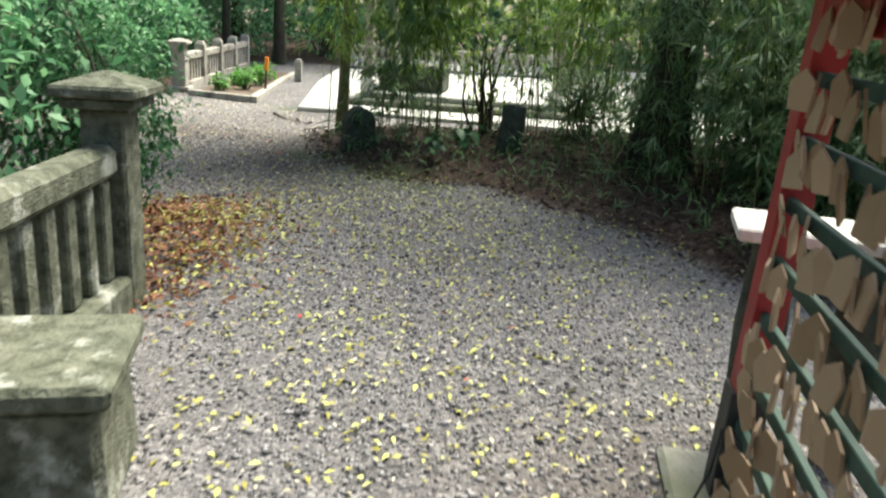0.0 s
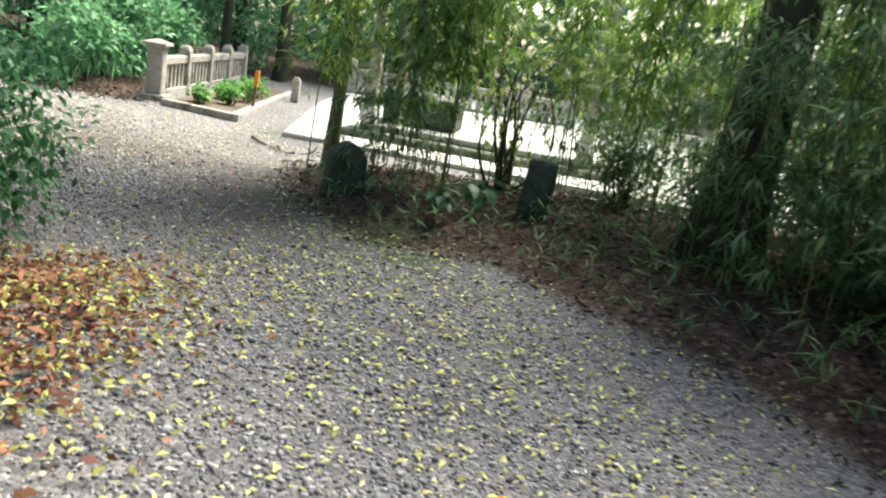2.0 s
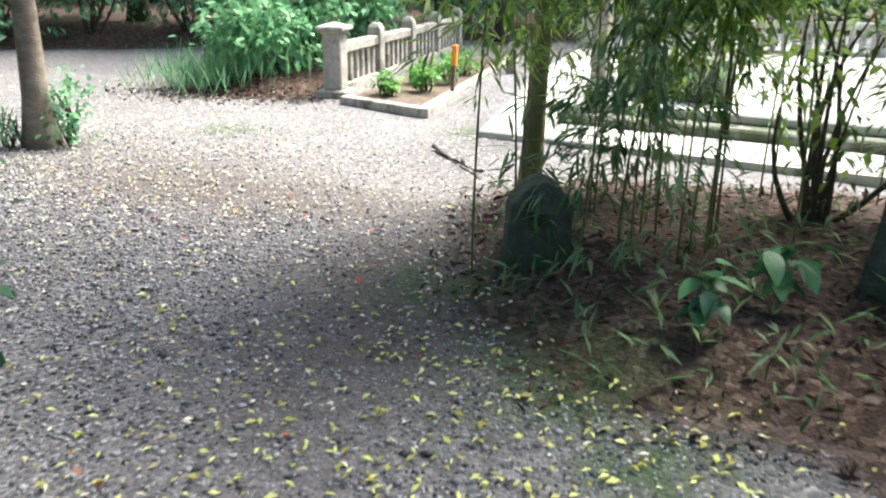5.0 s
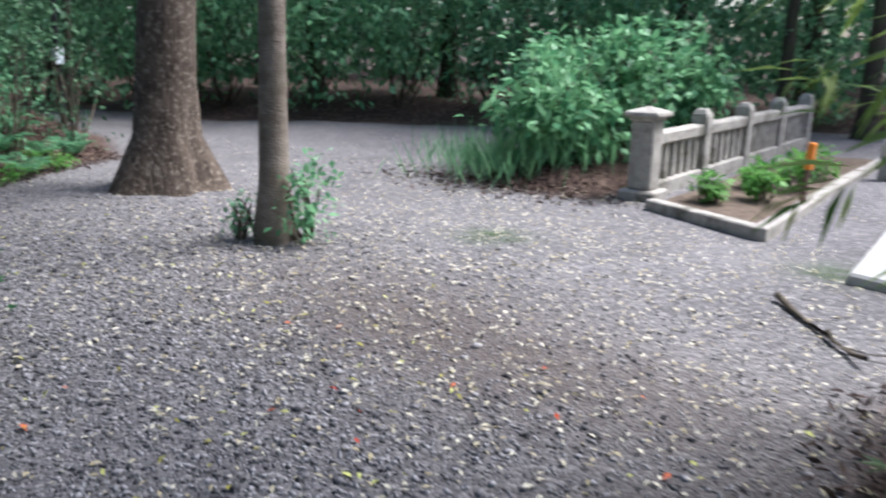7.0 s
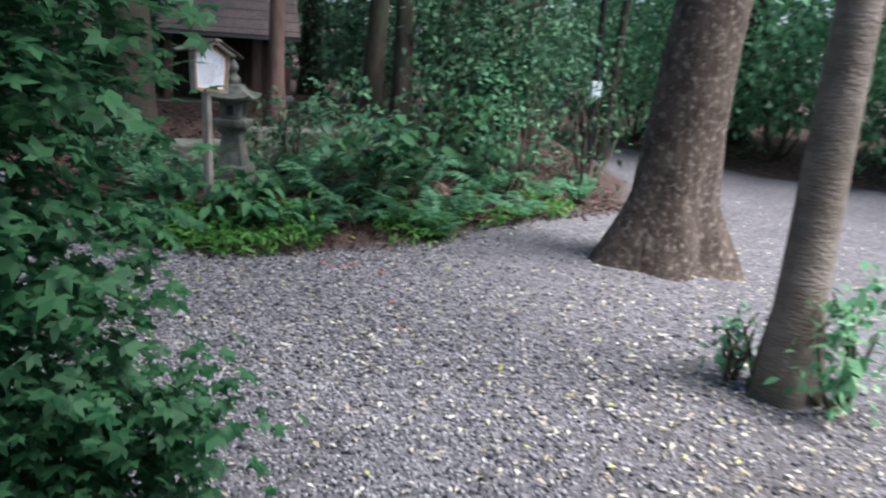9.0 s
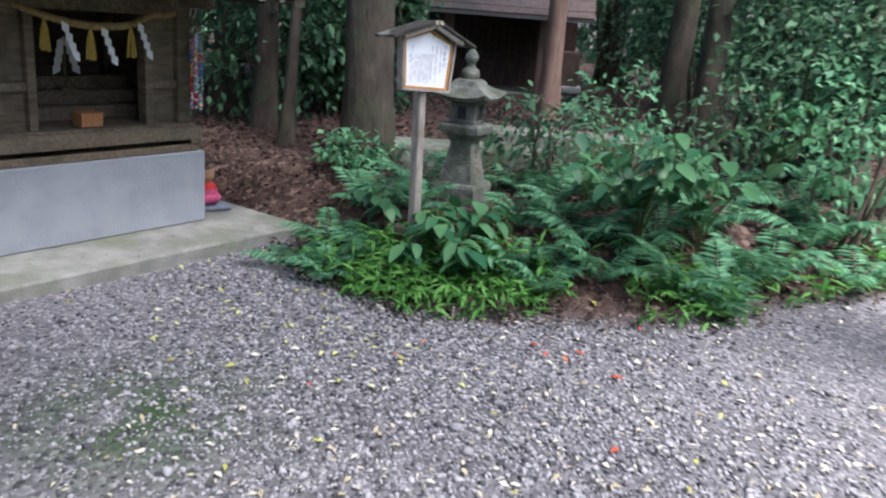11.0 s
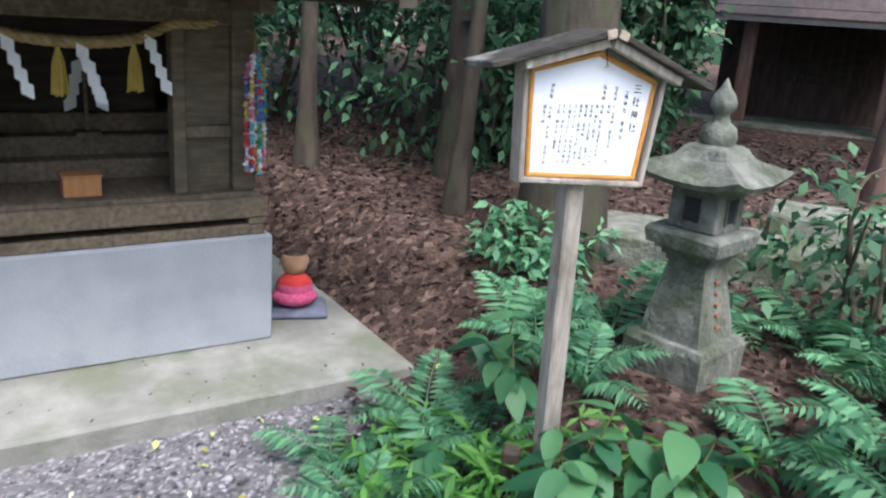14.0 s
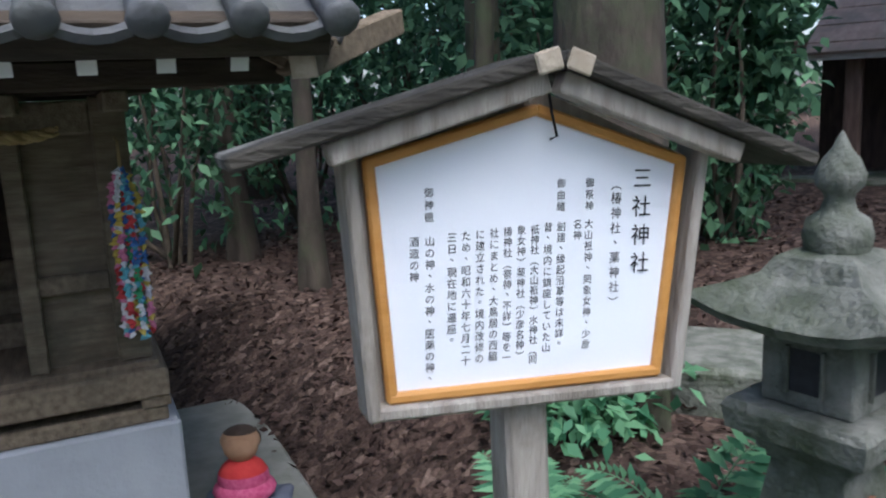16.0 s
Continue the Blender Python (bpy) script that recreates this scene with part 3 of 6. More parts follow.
for k, (x, y) in enumerate(HEDGE):
    shrub(450 + k, x, y, 1.5, 3.4, 1900, 0.17, L_BUSH, "tall green broadleaf hedge beyond the gravel", group="far hedge", lift=0.52)
LEFTB = [(-2.55, 5.6, 0.6, 1.5, L_MAPLE), (-3.1, 6.4, 0.7, 1.6, L_FOREST), (-3.3, 5.0, 0.9, 2.2, L_BUSH), (-4.4, 5.6, 0.9, 2.0, L_FOREST), (-5.6, 3.6, 1.2, 2.4, L_FOREST), (-4.4, 2.6, 1.2, 2.2, L_FOREST), (-6.8, 3.4, 1.2, 2.4, L_FOREST), (-8.2, 2.6, 1.2, 2.6, L_FOREST)]
for k, (x, y, r, h, lm) in enumerate(LEFTB):
    shrub(480 + k, x, y, r, h, 3000 if k < 2 else 1500, 0.065 if k < 2 else 0.11, lm, "leafy green bush behind the stone fence", group="bushes behind the fence")
for k, (x, y, r, h) in enumerate([(-6.0, 14.3, 0.7, 1.25), (-5.7, 15.4, 0.65, 1.6), (-6.5, 15.4, 0.7, 1.5), (-5.8, 16.8, 0.6, 1.5)]):
    shrub(500 + k, x, y, r, h, 1500, 0.14, L_BUSH, "bright green leafy bush beside the stone fence", group="bushes beside the fence")

# long grass at the foot of the bush
rg = np.random.default_rng(77)
n = 700
p = np.stack([rg.normal(-6.5, 0.45, n), rg.normal(13.9, 0.35, n), np.zeros(n)], 1)
p[:, 2] = height(p[:, 0], p[:, 1])
d = unit(rg, n) * np.array([1, 1, 0.3]) * 0.6 + np.array([0, 0, 1.0])
L = rg.uniform(0.3, 0.65, n)
v, f = leaf_np(p, d, unit(rg, n), L, np.full(n, 0.014))
tagged(new("grass", mesh_np("grass", v, f, L_BUSH)), "long green grass at the foot of a bush", "grass", kind="stuff")

# maple with low boughs over the gravel
MP = thing("maple_tree", pose(-4.78, 6.98, ground_z(-4.78, 6.98)), "green maple with low leafy boughs over the gravel", "tree")
rm = np.random.default_rng(9)
pcs = [trunk_np(rm, 4.5, 0.07, 0.03, (0.03, 0.02), 0.04, 10)]
for k in range(12):
    z = 0.4 + 0.3 * k
    a = rm.uniform(0, 6.28)
    pcs.append(limb(rm, (0.03 * z, 0.02 * z, z), (0.03 * z + np.cos(a) * 0.42, 0.02 * z + np.sin(a) * 0.42, z + 0.2), 0.02, 0.006))
v, f = join_np(pcs)
part("trunk", mesh_np("trunk", v, f, M_BARKD, True), M_BARKD, MP)


def maple_leaves(rng, n, centre, radius, size, clumps, spread):
    """Five-lobed leaves, hanging in flat sprays."""
    cc = unit(rng, clumps) * rng.uniform(0.3, 1.0, (clumps, 1))
    w = rng.integers(0, clumps, n)
    p = (cc[w] + rng.normal(size=(n, 3)) * spread) * np.array(radius) + np.array(centre)
    nr = unit(rng, n) * 0.5 + np.array([0.15, 0.25, 0.9])
    d0 = unit(rng, n)
    d0[:, 2] = d0[:, 2] * 0.4 - 0.35
    nr /= np.linalg.norm(nr, axis=1)[:, None]
    d0 -= (d0 * nr).sum(1)[:, None] * nr
    d0 /= np.linalg.norm(d0, axis=1)[:, None]
    s0 = np.cross(d0, nr)
    S = size * rng.uniform(0.6, 1.25, n)
    out = []
    for ang, ln in ((0, 1.0), (50, 0.85), (-50, 0.85), (105, 0.55), (-105, 0.55)):
        a = radians(ang)
        out.append(leaf_np(p, d0 * math.cos(a) + s0 * math.sin(a), nr, S * ln, S * ln * 0.5, 0.05))
    return join_np(out)


v, f = maple_leaves(rm, 6800, (0.02, 0.15, 1.4), (0.58, 0.56, 1.42), 0.056, 80, 0.18)
part("foliage", mesh_np("foliage", v, f, L_MAPLE), L_MAPLE, MP)
v, f = maple_leaves(rm, 1500, (0.05, 0.42, 0.42), (0.42, 0.42, 0.42), 0.052, 30, 0.2)
part("foliage", mesh_np("foliage", v, f, L_MAPLE), L_MAPLE, MP)
v, f = maple_leaves(rm, 1200, (0, 0, 3.6), (1.3, 1.3, 0.9), 0.10, 30, 0.25)
part("crown", mesh_np("crown", v, f, L_MAPLE), L_MAPLE, MP)

# ---- bamboo ----
def bamboo(seed, h, bend, n, leafm, low):
    rng = np.random.default_rng(seed)
    ob = thing("bamboo", pose(0, 0, 0), "thin green bamboo cane with drooping narrow leaves", "bamboo", "bamboo clump")
    t = np.linspace(0, 1, 14)
    pts = np.stack([bend[0] * t ** 2 * h, bend[1] * t ** 2 * h, t * h * (1 - 0.12 * t) - 0.05 * (t == 0)], 1)
    v, f = tube_np(pts, np.linspace(0.0065, 0.002, 14) * (1 + 0.25 * (np.arange(14) % 2)), 6)
    part("cane", mesh_np("cane", v, f, M_CULM, True), M_CULM, ob)
    k = n // 7
    tt = rng.uniform(low, 1, k)
    c = np.stack([np.interp(tt, t, pts[:, j]) for j in range(3)], 1)
    a = rng.uniform(0, 6.28, k)
    c += np.stack([np.cos(a), np.sin(a), rng.uniform(-0.35, 0.3, k)], 1) * (rng.uniform(0.08, 0.55, k) * (1 - 0.4 * tt))[:, None]
    p = np.repeat(c, 7, 0) + rng.normal(size=(k * 7, 3)) * 0.02
    d = np.repeat(np.stack([np.cos(a), np.sin(a), -0.5 * np.ones(k)], 1), 7, 0) + rng.normal(size=(k * 7, 3)) * 0.55
    L = rng.uniform(0.10, 0.21, k * 7)
    v, f = leaf_np(p, d, np.array([[0, 0, 1.0]]) + unit(rng, k * 7) * 0.4, L, L * 0.125)
    part("leaves", mesh_np("leaves", v, f, leafm), leafm, ob)
    return ob


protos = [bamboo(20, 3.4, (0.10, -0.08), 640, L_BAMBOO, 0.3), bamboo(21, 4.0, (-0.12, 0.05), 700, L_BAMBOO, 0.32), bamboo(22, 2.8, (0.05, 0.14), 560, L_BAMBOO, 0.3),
          bamboo(23, 3.2, (-0.05, -0.15), 520, L_SHADEBAM, 0.15), bamboo(24, 2.0, (0.12, 0.1), 420, L_SHADEBAM, 0.1)]
rb = np.random.default_rng(31)
used = [False] * len(protos)
count = 0
while count < 210:
    x, y = rb.uniform(-1.8, 6.5), rb.uniform(4.4, 11.2)
    s = float(signed(BAMBOO_BED, np.array([x]), np.array([y]))[0])
    if (x < 1.3 and rb.uniform() < 0.5) or s < 0.45 or (1.35 < x < 2.75 and 6.6 < y < 8.95) or (y < 8.8 and x < 1.0) or (x < -0.9 and y < 9.6):
        continue
    # canes at the bed's edge and under the tree take the shade-coloured leaf
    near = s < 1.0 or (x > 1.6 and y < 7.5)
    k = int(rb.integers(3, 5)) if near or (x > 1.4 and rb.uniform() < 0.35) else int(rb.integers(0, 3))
    m = pose(x, y, ground_z(x, y), 0, 0, rb.uniform(0, 360))
    if used[k]:
        copy_thing(protos[k], m)
    else:
        protos[k].matrix_world = m
        used[k] = True
    count += 1
# single canes at the edge of the bed
for x, y, bend in ((-1.40, 8.75, 0), (-1.3, 9.25, 40), (-1.35, 9.6, 200), (-0.6, 9.4, 100), (-0.95, 9.75, 300), (-0.2, 9.3, 20)):
    copy_thing(protos[int(bend) % 3], pose(x, y, ground_z(x, y), 0, 0, bend))
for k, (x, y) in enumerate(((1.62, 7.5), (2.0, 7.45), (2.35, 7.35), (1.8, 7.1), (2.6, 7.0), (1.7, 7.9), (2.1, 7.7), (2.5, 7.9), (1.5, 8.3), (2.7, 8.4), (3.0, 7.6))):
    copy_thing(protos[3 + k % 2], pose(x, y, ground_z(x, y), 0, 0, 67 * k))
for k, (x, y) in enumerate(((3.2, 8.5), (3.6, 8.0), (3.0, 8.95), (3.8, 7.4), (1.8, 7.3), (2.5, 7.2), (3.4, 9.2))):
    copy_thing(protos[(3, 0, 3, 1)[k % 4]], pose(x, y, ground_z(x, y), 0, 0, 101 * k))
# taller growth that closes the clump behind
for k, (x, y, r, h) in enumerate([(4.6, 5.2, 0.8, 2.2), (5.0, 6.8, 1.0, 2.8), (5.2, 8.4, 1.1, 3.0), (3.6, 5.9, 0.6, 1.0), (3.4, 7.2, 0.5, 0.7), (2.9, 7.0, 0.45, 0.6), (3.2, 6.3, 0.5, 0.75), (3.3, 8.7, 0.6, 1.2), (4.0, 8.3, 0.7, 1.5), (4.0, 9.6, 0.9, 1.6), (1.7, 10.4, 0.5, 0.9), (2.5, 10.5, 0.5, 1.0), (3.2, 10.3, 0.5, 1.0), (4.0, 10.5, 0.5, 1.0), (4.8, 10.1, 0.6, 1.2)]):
    shrub(520 + k, x, y, r, h, 1500, 0.13, L_SHADEBAM, "dense dark bamboo grass under the trees", group="bamboo grass", aspect=0.16)

# ---- stone markers ----
def rough_stone(seed, w, dpt, h, shoulder):
    bm = bmesh.new()
    box(bm, -w / 2, w / 2, -dpt / 2, dpt / 2, -0.1, h, taper=0.86)
    bmesh.ops.subdivide_edges(bm, edges=bm.edges[:], cuts=5, use_grid_fill=True)
    for q in bm.verts:
        k = noise.noise(q.co * 4.0 + Vector((seed, 0, 0)))
        q.co += Vector((k * 0.02, noise.noise(q.co * 5 + Vector((0, seed, 0))) * 0.02, 0))
        if q.co.z > h * 0.6:
            q.co.z -= shoulder * (abs(q.co.x) / (w / 2)) ** 2 * (q.co.z / h - 0.6) / 0.4
    return bm_mesh("stone_marker", bm, M_DARKSTONE, True)


ob = new("stone_marker", rough_stone(3, 0.36, 0.26, 0.46, 0.16))
ob.matrix_world = pose(-1.1, 8.9, ground_z(-1.1, 8.9), 0, 4, 20)
tagged(ob, "dark mossy upright stone with a peaked top", "stone marker")
ob = new("stone_marker", rough_stone(8, 0.27, 0.22, 0.52, 0.03))
ob.matrix_world = pose(0.6, 8.85, ground_z(0.6, 8.85), 0, 3, -12)
tagged(ob, "dark square-cut stone post among bamboo", "stone marker")

# ---- stone fences ----
def fence_post(bm, x, y, w, z0, z1, cap):
    box(bm, x - w / 2, x + w / 2, y - w / 2, y + w / 2, z0, z1 - 0.03, 0.012)
    box(bm, x - w / 2, x + w / 2, y - w / 2, y + w / 2, z1 - 0.03, z1 + cap, 0.01, taper=0.55)


def big_post(parent, h, w, mat_, capw):
    bm = bmesh.new()
    box(bm, -w / 2, w / 2, -w / 2, w / 2, 0.0, h - 0.17, 0.015)
    part("post", bm, mat_, parent)
    bm = bmesh.new()
    box(bm, -capw / 2 * 0.82, capw / 2 * 0.82, -capw / 2 * 0.82, capw / 2 * 0.82, h - 0.168, h - 0.115, 0.01)
    box(bm, -capw / 2, capw / 2, -capw / 2, capw / 2, h - 0.113, h - 0.06, 0.012)
    box(bm, -capw / 2 * 0.97, capw / 2 * 0.97, -capw / 2 * 0.97, capw / 2 * 0.97, h - 0.06, h, 0.004, taper=0.12)
    part("capstone", bm, mat_, parent)


FENCE_LABEL = "pale weathered stone fence with square posts and rails"
fz = ground_z(-4.78, 13.9) - 0.03
fence = thing("stone_fence", pose(-4.78, 13.86, fz, 0, 0, 4), FENCE_LABEL, "fence")
corner = thing("fence_pillar", pose(-4.78, 13.86, fz, 0, 0, 4), "pale stone corner pillar with a pyramid cap", "pillar")
part("plinth", boxm(-0.185, 0.185, -0.185, 0.185, -0.15, 0.12, 0.02), M_FENCE, corner)
bm = bmesh.new()
box(bm, -0.118, 0.118, -0.118, 0.118, 0.12, 0.78, 0.015)
part("post", bm, M_FENCE, corner)
bm = bmesh.new()
box(bm, -0.138, 0.138, -0.138, 0.138, 0.78, 0.82, 0.01)
box(bm, -0.178, 0.178, -0.178, 0.178, 0.82, 0.865, 0.012)
box(bm, -0.174, 0.174, -0.174, 0.174, 0.865, 0.915, 0.004, taper=0.1)
part("capstone", bm, M_FENCE, corner)
SP = 1.45
for k in range(1, 5):
    bm = bmesh.new()
    fence_post(bm, 0, k * SP, 0.19, -0.1, 0.78, 0.04)
    part("post", bm, M_FENCE, fence)
for k in range(4):
    y0 = k * SP + (0.15 if k == 0 else 0.1)
    y1 = (k + 1) * SP - 0.1
    part("top_rail", boxm(-0.075, 0.075, y0, y1, 0.53, 0.66, 0.02), M_FENCE, fence)
    part("base_rail", boxm(-0.085, 0.085, y0, y1, -0.12, 0.17, 0.015), M_FENCE, fence)
    for j in range(6):
        y = y0 + (j + 0.5) * (y1 - y0) / 6
        part("baluster", boxm(-0.04, 0.04, y - 0.045, y + 0.045, 0.17, 0.53, 0.01), M_FENCE, fence)
# fence across the far end of the paved yard
fence2 = thing("stone_fence", pose(-2.9, 20.6, ground_z(-2.9, 20.6), 0, 0, -84), "grey stone fence closing the paved yard", "fence")
for k in range(5):
    bm = bmesh.new()
    fence_post(bm, 0, k * 1.3, 0.19, -0.1, 0.85, 0.04)
    part("post", bm, M_FENCE, fence2)
for k in range(4):
    part("top_rail", boxm(-0.07, 0.07, k * 1.3 + 0.1, k * 1.3 + 1.2, 0.55, 0.68, 0.02), M_FENCE, fence2)
    part("base_rail", boxm(-0.08, 0.08, k * 1.3 + 0.1, k * 1.3 + 1.2, -0.1, 0.17, 0.015), M_FENCE, fence2)
    for j in range(6):
        y = k * 1.3 + 0.1 + (j + 0.5) * 1.1 / 6
        part("baluster", boxm(-0.04, 0.04, y - 0.045, y + 0.045, 0.17, 0.55, 0.01), M_FENCE, fence2)

# planting bed with stone edging
bed = thing("planting_bed", pose(-4.5, 13.35, 0, 0, 0, 0), "planting bed of dark soil edged with grey stone kerbs", "planting bed")
def kerb(ax, ay, bx, by, w=0.13, h=0.08):
    L = math.hypot(bx - ax, by - ay)
    m = Matrix.Translation((ax + 4.5, ay - 13.35, 0)) @ Matrix.Rotation(math.atan2(by - ay, bx - ax), 4, 'Z')
    part("kerb", boxm(0, L, 0, w, -0.08, h, 0.012, m=m), M_FENCE, bed)
kerb(-4.52, 13.42, -3.98, 13.22)
kerb(-3.97, 13.215, -3.38, 13.0)
kerb(-3.25, 13.0, -3.38, 14.6)
kerb(-3.385, 14.62, -3.52, 16.2)
kerb(-3.525, 16.22, -3.66, 18.4)
bm = bmesh.new()
vs = [bm.verts.new(c) for c in ((0.1, 0.15, 0.05), (1.08, -0.2, 0.05), (0.78, 4.9, 0.05), (-0.25, 4.9, 0.05))]
bm.faces.new(vs)
bmesh.ops.subdivide_edges(bm, edges=bm.edges[:], cuts=12, use_grid_fill=True)
for q in bm.verts:
    q.co.z += noise.noise(q.co * 3) * 0.03
part("soil", bm, M_SOIL, bed)
for k, (x, y, r, h) in enumerate([(-4.1, 13.85, 0.14, 0.26), (-3.8, 14.3, 0.17, 0.30), (-3.75, 15.1, 0.2, 0.34), (-3.85, 16.0, 0.2, 0.34), (-4.1, 14.9, 0.16, 0.28)]):
    shrub(540 + k, x, y, r, h, 170, 0.09, L_GRASS, "young yellow-green shrub in the planting bed", base=0.05, group="shrubs in the planting bed", lift=0.6)
st = thing("marker_stake", pose(-3.42, 14.3, 0.05, 0, 3, 0), "brown stake with an orange painted top", "stake")
part("stake", boxm(-0.022, 0.022, -0.022, 0.022, -0.1, 0.34, 0.004), M_POST, st)
part("painted_top", boxm(-0.032, 0.032, -0.028, 0.028, 0.34, 0.58, 0.004), M_ORANGEP, st, "orange painted top")
ob = new("stone_bollard", bm_mesh("stone_bollard", box(boxm(-0.07, 0.07, -0.07, 0.07, -0.1, 0.42, 0.012), -0.05, 0.05, -0.05, 0.05, 0.42, 0.46, 0.01), M_FENCE))
ob.matrix_world = pose(-3.35, 16.9, 0)
tagged(ob, "short pale square stone post at the kerb", "bollard")

# ---- paved yard and water basin ----
bm = bmesh.new()
edge = [(-2.42, 12.14), (0.2, 11.62), (2.5, 11.3), (9, 11.2), (9, 26), (-3.3, 26), (-2.86, 16.5)]
low_ring = [bm.verts.new((x, y, -0.1)) for x, y in edge]
top_ring = [bm.verts.new((x, y, 0.07)) for x, y in edge]
bm.faces.new(top_ring)
for k in range(len(edge)):
    bm.faces.new((low_ring[k - 1], low_ring[k], top_ring[k], top_ring[k - 1]))
bmesh.ops.bevel(bm, geom=[e for e in bm.edges if all(q.co.z > 0 for q in e.verts)], offset=0.02, segments=1, affect='EDGES')
tagged(new("pavement", bm_mesh("pavement", bm, M_PAVE)), "pale concrete paving of the open yard", "pavement", kind="structure")
ws = thing("water_basin", pose(-0.6, 13.4, 0.07, 0, 0, -8), "stone water basin on a stepped plinth between timber posts", "water basin")
part("step", boxm(-1.1, 2.6, -0.8, 1.6, -0.02, 0.10, 0.02), M_STONE, ws)
part("plinth", boxm(-0.9, 2.4, -0.55, 1.35, 0.10, 0.2, 0.02), M_PAVE, ws)
bm = bmesh.new()
box(bm, -0.7, 0.35, -0.15, 0.6, 0.2, 0.58, 0.03)
part("basin", bm, M_DARKSTONE, ws, "dark grey stone basin")
part("rim", boxm(-0.74, 0.39, -0.19, 0.64, 0.58, 0.63, 0.015), M_STONE, ws)
# pale wood on the pillars stands in for the sunlight on them
for px_, py_ in ((-0.8, -0.45), (2.2, -0.45), (-0.8, 1.2), (2.2, 1.2)):
    pl = part("pillar", boxm(px_ - 0.075, px_ + 0.075, py_ - 0.075, py_ + 0.075, 0.42, 2.9, 0.01), M_GREYWOOD, ws)
    part("pillar_base", boxm(px_ - 0.12, px_ + 0.12, py_ - 0.12, py_ + 0.12, 0.2, 0.42, 0.02, taper=0.85), M_SEAT, ws)
# branch lying on the gravel
rt = np.random.default_rng(66)
v, f = join_np([limb(rt, (-2.62, 11.47, 0.03), (-1.95, 10.75, 0.03), 0.022, 0.014), limb(rt, (-2.2, 11.0, 0.04), (-1.75, 10.95, 0.06), 0.015, 0.006)])
v[:, 2] = np.clip(v[:, 2], 0.0, 0.09)
tagged(new("fallen_branch", mesh_np("fallen_branch", v, f, M_TWIG, True)), "dark fallen branch lying on the gravel", "branch")

# ---- mossy fence at the start ----
lf = thing("stone_fence", pose(-1.68, 3.85, 0.0, 0, 0, -178), "old lichen-covered stone fence with a round rail", "fence")
part("top_rail", boxm(-0.075, 0.075, 0.1, 2.6, 0.70, 0.86, 0.035), M_LICHEN, lf)
part("base_rail", boxm(-0.11, 0.11, 0.1, 2.6, -0.1, 0.2, 0.02), M_LICHEN, lf)
for j in range(13):
    y = 0.2 + j * 0.19
    part("baluster", boxm(-0.045, 0.045, y - 0.05, y + 0.05, 0.2, 0.70, 0.012), M_LICHEN, lf)
lp = thing("fence_pillar", pose(-1.68, 3.85, 0, 0, 0, -178), "lichen-covered stone end pillar with a pyramid cap", "pillar")
big_post(lp, 1.19, 0.21, M_LICHEN, 0.41)
lowp = thing("stone_pedestal", pose(-1.28, 2.28, 0, 0, 0, 12), "low mossy stone pedestal with a flat slab top", "pedestal")
part("body", boxm(-0.30, 0.26, -0.3, 0.24, -0.05, 0.40, 0.03, taper=0.92), M_LICHEN, lowp)
# slab takes the darker lichened stone to put its shade into the colour
part("slab", boxm(-0.33, 0.29, -0.33, 0.27, 0.40, 0.48, 0.02), M_LICHEN, lowp)

# ---- red plaque stand ----
RSM = Matrix.Translation((0.99, 2.42, 0)) @ Matrix.Rotation(radians(-97), 4, 'Z') @ Matrix.Rotation(radians(-2.5), 4, 'X')
rs = thing("plaque_stand", RSM, "red timber stand with green laths hung with wooden plaques", "plaque stand")


def slat(ax, az, bx, bz, w, y0, y1, material, name, label=""):
    """A flat board in the stand's plane from (ax, az) to (bx, bz)."""
    L = math.hypot(bx - ax, bz - az)
    m = Matrix.Translation((ax, 0, az)) @ Matrix.Rotation(-math.atan2(bz - az, bx - ax), 4, 'Y')
    return part(name, boxm(0, L, y0, y1, -w / 2, w / 2, 0.003, m=m), material, rs, label)


slat(0.0, 0.0, 0.0, 0.42, 0.12, -0.06, 0.06, M_BLACKP, "sleeve", "black foot sleeve")
slat(0.01, 0.42, 0.01, 1.72, 0.10, -0.05, 0.05, M_RED, "post")
slat(1.42, 0.0, 1.42, 1.72, 0.10, -0.05, 0.05, M_RED, "post")
slat(-0.06, 1.6, 1.45, 1.6, 0.11, -0.045, 0.045, M_RED, "top_beam")
part("roof_board", boxm(-0.14, 1.6, -0.28, 0.3, 1.722, 1.752, 0.006), M_RED, rs)
part("footing", boxm(-0.26, 0.12, -0.2, 0.15, -0.1, 0.035, 0.02), M_SLAB, rs)
RAILS = [0.13 + 0.185 * k for k in range(9)]
for z0 in RAILS:
    slat(0.06, z0, 1.37, z0, 0.045, -0.03, -0.005, M_GREENP, "rail")
bm = bmesh.new()
vs = [bm.verts.new((x, 0, z)) for x, z in ((-0.055, -0.07), (0.055, -0.07), (0.06, 0.03), (0.0, 0.075), (-0.06, 0.03))]
fc = bm.faces.new(vs)
ex = bmesh.ops.extrude_face_region(bm, geom=[fc])
bmesh.ops.translate(bm, verts=[q for q in ex["geom"] if isinstance(q, bmesh.types.BMVert)], vec=(0, 0.009, 0))
plaque = bm_mesh("plaque", bm, M_EMA)
rp = np.random.default_rng(44)
